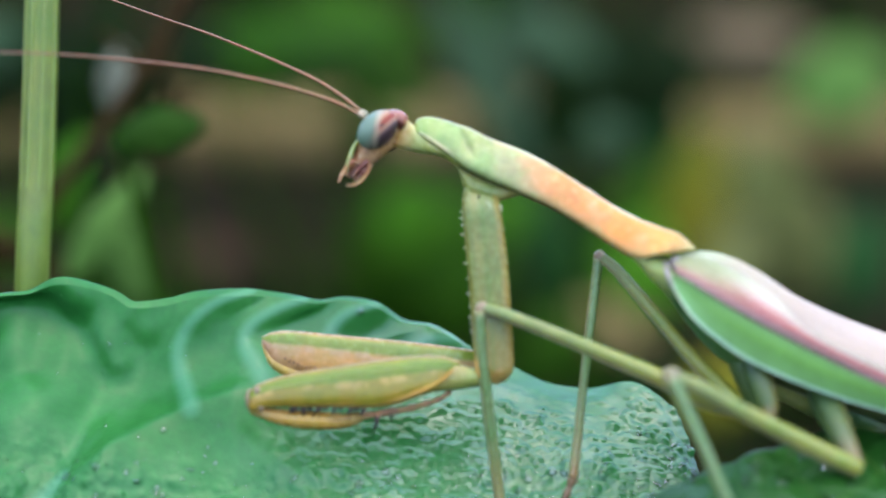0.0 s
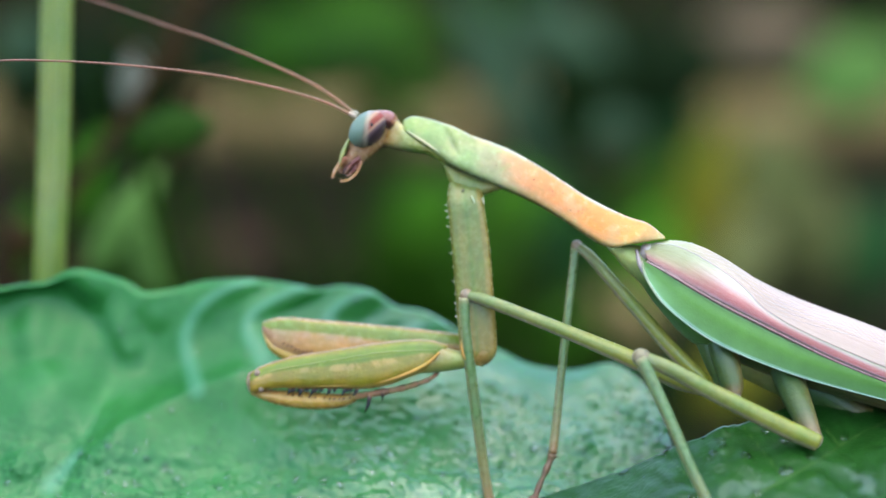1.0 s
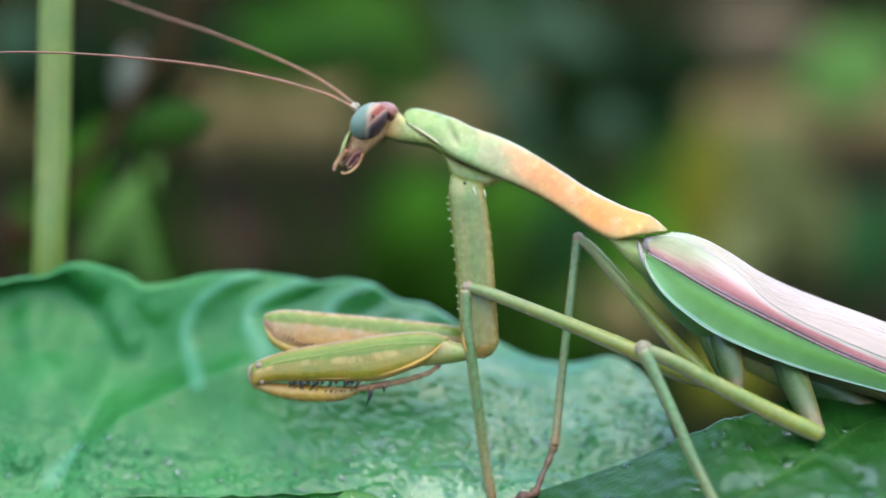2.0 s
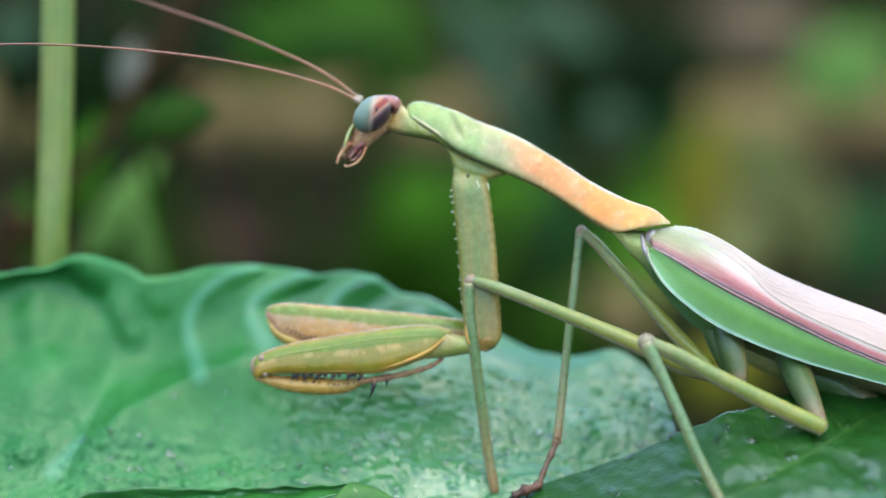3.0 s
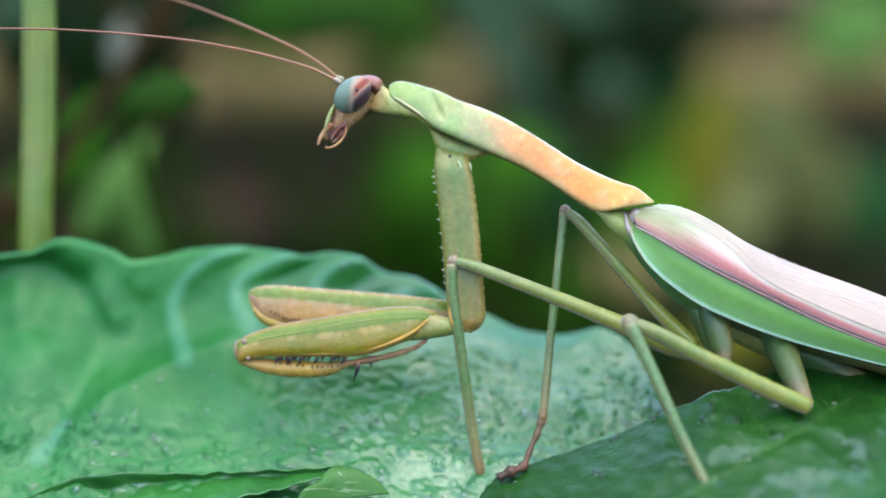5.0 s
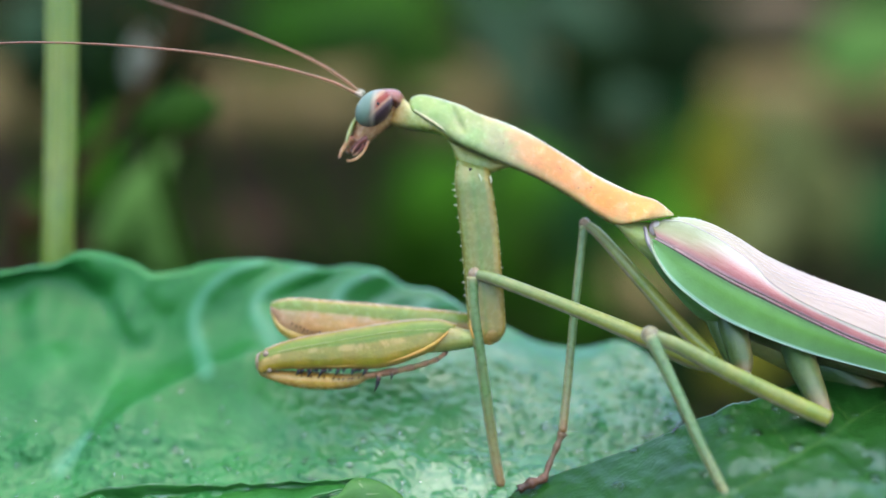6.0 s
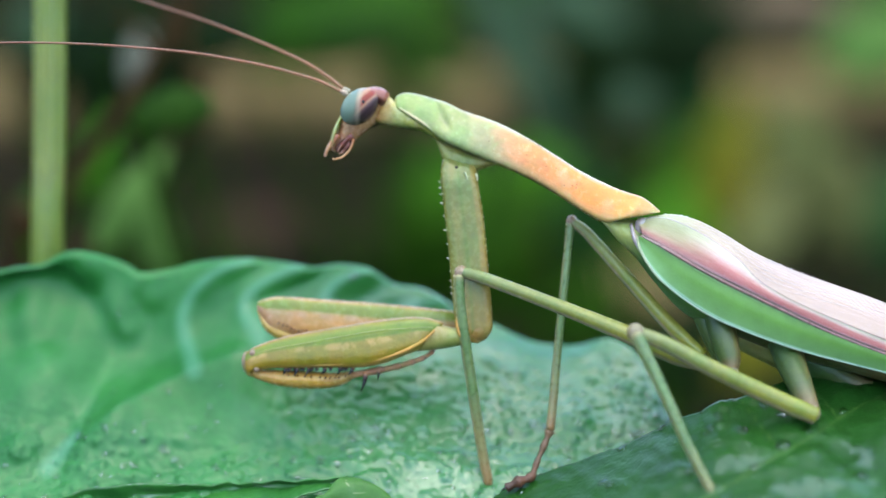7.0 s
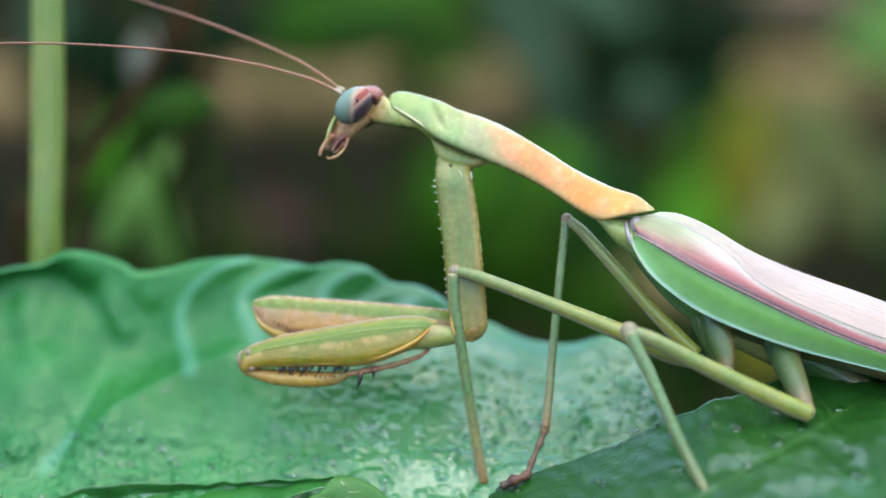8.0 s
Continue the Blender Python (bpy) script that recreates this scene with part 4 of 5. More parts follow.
    part("mandible", tube([(-6.824, 0.6, 10.19), (-7.426, 0.6, 9.784), (-7.928, 0.6, 9.233), (-8.179, 0.6, 8.781)], [0.30, 0.22, 0.15, 0.06], 14, 10), M_MOUTH, head)
    part("mouth", ball((-7.649, 1.1, 9.411), ((0.75, 0, 0.62), (0, 0.45, 0), (-0.28, 0, 0.34)), 10, 14), M_MAW, head)
    part("palp", tube([(-6.708, 0.2, 9.862), (-6.958, 0.2, 9.161), (-7.409, 0.2, 8.56), (-7.959, 0.2, 8.21), (-8.51, 0.2, 8.11), (-8.56, 0.2, 8.31)], [0.13, 0.11, 0.11, 0.10, 0.08, 0.05], 24, 8, None, 5, 0.16), M_HEAD, head)
    part("palp", tube([(-7.071, 0.5, 9.578), (-7.372, 0.5, 9.127), (-7.723, 0.5, 8.776), (-8.074, 0.5, 8.575)], [0.15, 0.12, 0.1, 0.06], 14, 8, None, 3, 0.12), M_MOUTH, head)
    for root, path in (([(-7.041, 1, 14.08), (-7.343, 1, 14.28), (-7.695, 1, 14.38)], [(-7.654, 1.2, 14.45), (-9.287, 1.6, 15.75), (-11.35, 2.2, 17.07), (-14.45, 3, 18.57), (-17.61, 4, 19.96), (-21.31, 5, 21.46), (-25.06, 6, 22.78), (-30.58, 8, 24.87), (-38.33, 10, 27.58)]),
                       ([(-7.217, 0.4, 13.78), (-7.518, 0.4, 14.03), (-7.868, 0.4, 14.18)], [(-7.868, 0.4, 14.18), (-9.711, 0.2, 15.07), (-11.71, 0.2, 15.72), (-14.2, 0, 16.4), (-17.16, -0.4, 17.01), (-20.1, -0.8, 17.52), (-24.03, -1.2, 17.97), (-28.86, -2, 18.33), (-33.6, -3, 18.47), (-38.28, -4, 18.36), (-44.84, -5, 17.71)])):
        part("scape", tube(root, [0.16, 0.24, 0.22, 0.15], 10, 10), M_SCAPE, head)
        part("antenna", tube(path, [0.14, 0.125, 0.11, 0.095, 0.08], 480, 8, None, 80, 0.2), M_ANTENNA, head, "long thin beaded antenna")

    # grasping forelegs
    fore = part("grasping_leg", loft([(1.259, 1.2, 8.308), (1.056, 1, 7.594), (0.9534, 0.6, 6.322), (1.104, 0.6, 4.566), (1.455, 0.6, 1.054), (1.756, 0.6, -2.459), (1.957, 0.6, -5.218), (2.158, 0.6, -6.975), (3.111, 0.6, -8.129)], [(3.928, 1.2, 7.805), (4.124, 1, 6.991), (4.315, 0.6, 5.57), (4.616, 0.6, 3.563), (4.917, 0.6, 0.5519), (5.168, 0.6, -2.96), (5.369, 0.6, -5.72), (5.269, 0.6, -7.376), (4.114, 0.6, -8.38)],
                                     [0.5, 0.85, 1.0, 1.05, 1.1, 1.1, 1.05, 1.0, 0.6], 60, 30, 2.4, dent=lambda u, c: 0.86 + 0.28 * c), M_COXA, mantis, "green foreleg hanging from the neck shield")
    part("coxa_joint", loft([(0.454, 1.5, 9.987), (1.211, 1.5, 9.533), (2.825, 1.5, 8.827), (4.842, 1.5, 8.071), (7.163, 1.5, 7.718)], [(0.7566, 1.5, 9.231), (1.311, 1.5, 7.718), (2.724, 1.5, 6.557), (3.934, 1.5, 6.911), (6.103, 1.5, 7.566)], [0.4, 0.9, 1.05, 0.8, 0.2], 22, 22, 2.2), M_TROCHANTER, fore, "yellow-green soft joint")
    part("joint_spot", ball((2.352, 0.12, 7.255), ((0.14, 0, 0), (0, 0.12, 0), (0, 0, 0.17)), 6, 8), M_PUPIL, fore)
    part("socket", thorn((3.096, -0.2, 6.792), (3.341, -0.45, 6.134), 0.09), M_TOOTH, fore, "whitish hinge socket")
    part("socket", thorn((4.102, 0.1, 6.654), (4.198, -0.1, 5.946), 0.09), M_TOOTH, fore, "whitish hinge socket")
    for k in range(12):
        f = k / 11
        z0 = spline([(0.9534, 0.6, 5.971), (1.104, 0.6, 4.315), (1.505, 0.6, 1.054), (1.806, 0.6, -2.208), (1.957, 0.6, -3.964)], f)
        part("tooth", thorn(z0 + Vector((0.12, 0, 0)), z0 + Vector((-0.22 - 0.1 * (k % 2), -0.1, 0.06)), 0.11), M_TOOTH, fore)
    part("coxa_end", ball((3.95, 0.55, -7.15), ((1.25, 0, 0.15), (0, 0.95, 0), (-0.15, 0, 1.15)), 14, 20), M_SOCKET, fore, "orange-brown rounded end of the upper joint")
    part("socket_rim", tube([(2.35, -0.3, -5.6), (2.25, -0.45, -6.5), (2.5, -0.5, -7.5), (3.1, -0.4, -8.2)], [0.05, 0.12, 0.12, 0.05], 20, 8), M_RIB, fore, "orange socket rim")
    for k in range(9):
        q = spline([(4.45, 0.6, 4.6), (4.75, 0.6, 2.2), (5.0, 0.6, -0.6), (5.25, 0.6, -4.4)], k / 8)
        part("tooth", thorn(q, q + Vector((0.10, -0.04, 0.02)), 0.05), M_TOOTH, fore)
    part("trochanter", loft([(3.613, 0.6, -6.673), (2.91, 0.6, -6.774), (2.106, 0.5, -6.97), (1.404, 0.5, -6.82), (0.6515, 0.4, -6.565)], [(3.914, 0.6, -8.179), (3.211, 0.6, -8.43), (2.307, 0.5, -8.575), (0.8024, 0.5, -8.826), (-1.353, 0.4, -9.021)], [0.4, 0.8, 0.9, 0.9, 0.7], 22, 18), M_TROCHANTER, fore)
    fem = loft([(1.103, 0.4, -6.515), (-0.4511, 0.4, -6.114), (-2.205, 0.4, -6.064), (-4.46, 0.4, -6.265), (-7.217, 0.4, -6.666), (-9.723, 0.4, -7.067), (-12.23, 0.4, -7.468), (-14.23, 0.4, -7.969), (-15.74, 0.4, -8.52), (-16.44, 0.4, -8.921), (-16.8, 1, -9.405)], [(-0.7016, 0.4, -8.57), (-1.353, 0.4, -8.971), (-2.456, 0.4, -9.372), (-4.21, 0.4, -10.02), (-6.215, 0.4, -10.37), (-8.72, 0.4, -10.37), (-11.48, 0.4, -10.37), (-13.98, 0.4, -10.37), (-15.49, 0.4, -10.52), (-16.34, 0.4, -10.78), (-16.8, 1, -10.31)],
               [0.5, 0.9, 1.1, 1.15, 1.15, 1.1, 1.05, 1.0, 0.9, 0.7, 0.3], 60, 30, 1.7, dent=lambda u, c: 1.25 - 0.55 * c)
    part("femur", fem, M_FEMUR_NEAR, fore, "swollen olive-green grasping femur")
    part("femur_rib", tube([(0.2991, -0.5, -7.079), (-0.6975, -0.6, -8.022), (-2.192, -0.6, -8.819), (-4.186, -0.55, -9.519), (-6.182, -0.5, -9.921), (-9.173, -0.5, -10.07), (-13.17, -0.4, -10.08)], [0.08, 0.16, 0.18, 0.15, 0.10, 0.07, 0.04], 30, 10), M_RIB, fore, "orange lower rib")
    part("keel", tube([(1.002, 0.4, -6.515), (-0.4511, 0.4, -6.114), (-2.205, 0.4, -6.064), (-4.46, 0.4, -6.265), (-7.217, 0.4, -6.666), (-9.723, 0.4, -7.067), (-12.23, 0.4, -7.468), (-14.23, 0.4, -7.969), (-15.74, 0.4, -8.52), (-16.49, 0.9, -8.997)], [0.05, 0.09, 0.1, 0.09, 0.08, 0.08, 0.06], 50, 8, None, 60, 0.15), M_KEEL, fore, "brown finely toothed upper keel")
    part("femur_ridge", tube([(0.09976, -0.4, -6.834), (-2.191, -0.7, -6.921), (-4.679, -0.75, -7.069), (-7.666, -0.75, -7.517), (-11.15, -0.7, -8.116), (-14.16, -0.5, -8.674), (-15.9, 0, -9.2)], [0.02, 0.03, 0.035, 0.035, 0.035, 0.03, 0.02], 40, 8), M_TROCHANTER, fore, "cream side ridge")
    part("femur_spot", ball((-8.673, -0.52, -9.172), ((0.09, 0, 0), (0, 0.06, 0), (0, 0, 0.09)), 6, 8), M_PUPIL, fore)
    part("knee", ball((-16.43, 0.8, -9.846), ((0.55, 0, 0.1), (0, 0.7, 0), (-0.1, 0, 1.0)), 10, 14), M_KNEE, fore)
    for q, r in (((-16.12, -0.2, -9.01), 0.30), ((-16.43, -0.1, -9.761), 0.26), ((-15.81, -0.3, -10.35), 0.28)):
        part("knee_lobe", ball(Vector(q) + Vector((0.25, 0.1, 0)), ((r, 0, 0.05), (0, r, 0), (-0.05, 0, r * 1.15)), 8, 12), M_LOBE, fore, "pale pinkish knee lobe")
    part("tibia", loft([(-16.7, 1, -10.41), (-15.79, 1, -10.46), (-14.28, 1, -10.51), (-12.27, 1, -10.61), (-10.26, 1, -10.76), (-8.651, 1, -10.86), (-7.242, 1, -10.71), (-6.488, 1, -10.76)], [(-16.5, 1, -11.01), (-15.49, 1, -11.42), (-14.03, 1, -11.92), (-12.02, 1, -12.22), (-10.01, 1, -12.27), (-8.5, 1, -12.12), (-7.444, 1, -11.67), (-6.739, 1, -11.12)], [0.4, 0.8, 0.9, 0.9, 0.85, 0.7, 0.5, 0.3], 36, 18), M_TIBIA, fore, "tan folded tibia")
    joints = [Vector(q) for q in ((-7.234, 0.8, -11.1), (-4.22, 0.8, -10.6), (-2.75, 0.8, -10.28), (-1.55, 0.8, -9.92), (-0.65, 0.8, -9.58), (0.1005, 0.8, -8.992))]
    for k, (a, b) in enumerate(zip(joints, joints[1:])):
        part("tarsus_segment", tube([a, a * 0.6 + b * 0.4, a * 0.15 + b * 0.85, b], [0.30 - 0.03 * k, 0.26 - 0.02 * k, 0.34 - 0.03 * k, 0.22 - 0.02 * k], 14, 10), M_TARSUS, fore, "brown jointed tarsus segment")
        part("tarsus_joint", ball(b, ((0.20, 0, 0.04), (0, 0.24, 0), (-0.04, 0, 0.26 - 0.03 * k)), 6, 10), M_FOOT, fore, "dark tarsus joint")
    part("claw", thorn((0, 0.7, -9.087), (-0.1004, 0.7, -8.635), 0.08), M_SPINE, fore)
    for a, b, r in (((-5.914, 0.4, -10.88), (-6.357, 0.2, -12.56), 0.26), ((-4.761, 0.4, -10.68), (-4.859, 0.3, -11.52), 0.16)):
        part("spine", thorn(a, b, r), M_SPINE, fore, "long dark-tipped spine")
    for k in range(16):
        a = spline([(-12.96, 0.1, -10.36), (-11.21, 0.1, -10.36), (-9.205, 0.1, -10.36), (-6.954, 0.1, -10.36)], min(1, max(0, (k + rnd.uniform(-0.45, 0.45)) / 15)))
        long = rnd.uniform(0.24, 0.42) if k % 3 else rnd.uniform(0.55, 0.72)
        part("spine", thorn(a, a + Vector((-0.55 * long + rnd.uniform(-0.12, 0.08), -0.25, -long)), 0.14 + 0.10 * long), M_SPINE, fore)
    for k in range(11):
        a = spline([(-12.81, 0.1, -10.96), (-11.21, 0.1, -11.16), (-9.205, 0.1, -11.31), (-7.705, 0.1, -11.21)], min(1, max(0, (k + rnd.uniform(-0.5, 0.5)) / 10)))
        part("spine", thorn(a, a + Vector((rnd.uniform(0.02, 0.24), -0.3, rnd.uniform(0.12, 0.30))), rnd.uniform(0.06, 0.10)), M_SPINE, fore)

    far = part("grasping_leg", loft([(2.748, 3, -5.648), (0.8141, 3, -5.394), (-1.73, 3, -5.088), (-4.783, 3, -4.783), (-7.836, 3, -4.529), (-10.89, 3, -4.274), (-13.43, 3, -4.071), (-14.96, 3, -4.223), (-15.77, 3, -4.58)], [(2.748, 3, -8.09), (0.8141, 3, -8.396), (-2.239, 3, -8.701), (-5.292, 3, -8.701), (-8.345, 3, -8.396), (-11.4, 3, -7.887), (-13.43, 3, -7.48), (-14.71, 3, -6.971), (-15.77, 3, -5.292)],
                                    [0.7, 1.0, 1.1, 1.1, 1.05, 1.0, 0.9, 0.8, 0.4], 50, 28, 1.8), M_FEMUR_FAR, mantis, "orange and green inner face of the other foreleg")
    part("coxa", loft([(1.945, 4, 7.728), (2.098, 4, 2.098), (2.354, 4, -3.019), (2.764, 4, -6.09)], [(4.197, 4, 7.216), (4.299, 4, 2.098), (4.504, 4, -3.019), (4.401, 4, -7.626)], [1, 1.1, 1.1, 0.8], 20, 14), M_COXA, far)
    part("tibia", loft([(-15.77, 3, -5.037), (-14.96, 3, -6.055), (-13.69, 3, -6.818), (-11.4, 3, -7.582), (-9.363, 3, -8.09)], [(-15.77, 3, -5.495), (-15.16, 3, -6.971), (-13.84, 3, -7.938), (-11.4, 3, -8.701), (-9.363, 3, -8.905)], [0.3, 0.7, 0.8, 0.8, 0.5], 20, 14), M_TIBIA, far)
    for k in range(8):
        a = spline([(-13.7, 1.9, -6.32), (-12.84, 1.9, -6.674), (-12.08, 1.9, -7.028), (-11.22, 1.9, -7.028)], k / 7)
        part("spine", thorn(a, a + Vector((-0.16, -0.2, -0.42 if k % 2 else -0.25)), 0.09), M_SPINE, far)

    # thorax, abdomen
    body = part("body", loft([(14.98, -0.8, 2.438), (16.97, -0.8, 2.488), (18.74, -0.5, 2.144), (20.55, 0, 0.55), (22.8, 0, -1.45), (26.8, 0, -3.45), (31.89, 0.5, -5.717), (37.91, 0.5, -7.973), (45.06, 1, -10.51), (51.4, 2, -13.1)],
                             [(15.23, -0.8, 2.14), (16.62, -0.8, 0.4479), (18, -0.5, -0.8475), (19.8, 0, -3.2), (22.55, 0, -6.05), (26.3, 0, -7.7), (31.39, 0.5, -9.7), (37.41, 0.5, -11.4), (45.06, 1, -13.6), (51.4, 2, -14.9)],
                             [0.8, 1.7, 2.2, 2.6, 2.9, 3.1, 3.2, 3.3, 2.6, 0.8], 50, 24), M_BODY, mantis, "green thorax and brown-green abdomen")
    part("fold", tube([(17.55, -2.4, 2.021), (17.81, -2.75, 0.787), (18.4, -2.7, -0.5413)], [0.14, 0.22, 0.12], 12, 8), M_HINGE, body)

    # forewings
    wing = part("forewing", sheet([[(18.02, -2.6, 0.9847), (18.3, -3.2, -0.3434), (19.36, -3.8, -2.2), (21.04, -4, -3.857), (23.73, -4, -5.761), (27.15, -4, -7.372), (31.58, -3.8, -8.994), (36.51, -3.6, -10.38), (42.48, -3.2, -11.92), (49.04, -2.6, -13.34), (54.97, -1, -15.11)],
                                   [(18.27, -3, 0.835), (19.59, -3.9, -0.6839), (21.47, -4.5, -2.142), (23.87, -4.7, -3.695), (27.03, -4.7, -5.445), (30.94, -4.6, -7.151), (34.85, -4.5, -8.567), (39.3, -4.2, -10.09), (44.83, -3.6, -11.84), (49.96, -2.8, -13.42), (55.07, -1, -15.16)],
                                   [(18.55, -3.1, 1.031), (20.29, -4.2, -0.1463), (22.66, -4.7, -1.604), (25.07, -4.8, -2.964), (27.99, -4.8, -4.421), (31.41, -4.7, -6.126), (34.83, -4.6, -7.735), (39.28, -4.3, -9.552), (44.83, -3.6, -11.6), (49.96, -2.8, -13.33), (55.22, -1, -15.11)]], 90, 20, 0.12), M_WING_MARGIN, mantis, "forewing with bright green margin edged in cream")
    part("wing_field", sheet([[(18.45, -3.2, 1.079), (20.27, -4.3, -0.04873), (22.64, -4.8, -1.458), (25.06, -4.9, -2.768), (27.96, -4.95, -4.223), (31.37, -4.9, -5.924), (34.8, -4.75, -7.533), (39.24, -4.45, -9.3), (44.79, -3.75, -11.29), (49.92, -2.95, -13.12), (55.27, -1, -15.06)],
                              [(18.23, -2.9, 1.868), (20.18, -3.9, 1.026), (22.2, -4.5, 0.04867), (24.3, -4.75, -1.215), (27, -4.9, -2.816), (29.9, -4.95, -4.612), (33.82, -4.8, -6.462), (38.5, -4.5, -8.518), (44.29, -3.8, -10.7), (49.66, -3, -12.82), (55.27, -1, -15.01)],
                              [(18.06, -2.2, 2.566), (20.7, -2.85, 2.458), (22.98, -3.4, 1.47), (25.06, -3.9, 0.1466), (26.75, -4.35, -1.267), (28.2, -4.7, -2.917), (31.28, -4.85, -4.857), (36.78, -4.6, -7.297), (42.74, -4.1, -9.612), (49.14, -3.1, -12.32), (55.27, -1, -14.96)]], 110, 18, 0.1), M_WING_FIELD, wing, "rose-red band of the wing fading to cream")
    pearl = [[(19.02, -2.5, 2.611), (20.79, -2.9, 2.457), (22.98, -3.43, 1.47), (25.06, -3.93, 0.1465), (26.74, -4.38, -1.266), (28.19, -4.73, -2.916), (31.27, -4.88, -4.856), (36.76, -4.66, -7.294), (42.73, -4.16, -9.609), (49.12, -3.16, -12.32), (55.06, -1.04, -14.96)],
             [(19.17, -2, 2.668), (21.02, -2.2, 2.714), (23.06, -2.5, 2.315), (25.39, -2.7, 1.132), (27.55, -3, -0.442), (29.43, -3.5, -2.008), (31.86, -3.6, -3.426), (36.08, -3.3, -5.197), (42.09, -2.8, -7.721), (48.75, -1.9, -10.63), (55.17, -0.7, -14.94)],
             [(19.39, -1.4, 2.727), (21.4, -1.2, 2.83), (23.41, -1, 2.237), (26.16, -0.9, 0.6466), (28.66, -0.8, -0.6967), (31.15, -0.8, -1.891), (33.41, -0.7, -2.788), (38.94, -0.5, -4.786), (44, -0.2, -6.942), (49.61, 0.2, -9.862), (55.4, 0, -14.85)]]
    part("clavus", sheet(pearl, 90, 20, 0.1), M_PEARL, wing, "pearly white inner wing with diagonal veins")
    for k in range(8):
        run = []
        for i in range(9):
            u, v = 0.16 + 0.055 * k + 0.045 * i, 0.10 + 0.10 * i
            run.append(spline([spline(c, min(u, 1)) for c in pearl], v) + Vector((0, -0.02, 0)))
        part("wing_vein", tube(run, [0.012, 0.022, 0.020, 0.012], 24, 6), M_VEIN, wing)
    part("wing_vein", tube([(19.11, -2.5, 2.562), (20.79, -2.92, 2.408), (22.97, -3.46, 1.42), (25.05, -3.96, 0.09767), (26.74, -4.41, -1.315), (28.19, -4.76, -2.964), (29.72, -4.9, -3.982)], [0.03, 0.04, 0.045, 0.045, 0.04, 0.03, 0.02], 30, 6), M_VEIN, wing)
    part("wing_vein", tube([(18.33, -3.4, 0.98), (20.25, -4.5, -0.146), (22.61, -5, -1.601), (25.03, -5.1, -2.958), (27.93, -5.1, -4.413), (31.35, -5, -6.114), (34.77, -4.9, -7.721), (39.21, -4.6, -9.486), (44.75, -3.9, -11.53), (49.9, -3, -13.26)], [0.08, 0.12, 0.12, 0.11, 0.10, 0.09, 0.08, 0.06], 60, 8), M_MAINVEIN, wing, "purple-brown main vein")
    part("wing_rim", tube([(18.01, -2.7, 0.9841), (18.29, -3.3, -0.3432), (19.35, -3.9, -2.198), (21.03, -4.1, -3.855), (23.71, -4.1, -5.758), (27.13, -4.1, -7.368), (31.56, -3.9, -8.989), (36.49, -3.7, -10.37), (42.46, -3.3, -11.91)], [0.12, 0.13, 0.10, 0.07, 0.06, 0.06, 0.06, 0.05], 60, 8), M_RIM, wing, "mint-cream rim")
    part("hinge", ball((18.46, -2.2, 1.826), ((0.5, 0, -0.35), (0, 0.7, 0), (0.35, 0, 0.7)), 10, 14), M_HINGE, wing)
    for k in range(14):
        a = spline([(20.64, -1.3, 2.779), (22.65, -1.1, 2.484), (25.14, -1.1, 1.043), (27.64, -1, -0.2982)], k / 13)
        part("ridge_bead", ball(a, ((0.2, 0, 0), (0, 0.25, 0), (0, 0, 0.13)), 5, 8), M_CLAVUS, wing)
    part("forewing", sheet([[(18.86, 0.5, 2.558), (22.37, 0.5, 2.457), (27.88, 0.5, -0.4513), (35.91, 0.5, -3.761), (45.99, 0.7, -7.832), (55.76, 0.5, -14.89)],
                                       [(19.02, 2, 2.277), (22.69, 3, 1.577), (28.37, 3.5, -1.48), (36.54, 3.5, -5.052), (46.61, 3, -9.363), (55.93, 1, -15.04)], [(19.13, 3, 1.069), (23.4, 4.5, -2.002), (28.62, 5, -5.096), (36.85, 5, -8.184), (46.88, 4, -12.23), (56.09, 1.5, -15.33)]], 60, 14, 0.1), M_WING_FIELD, mantis, "second forewing folded behind the first")

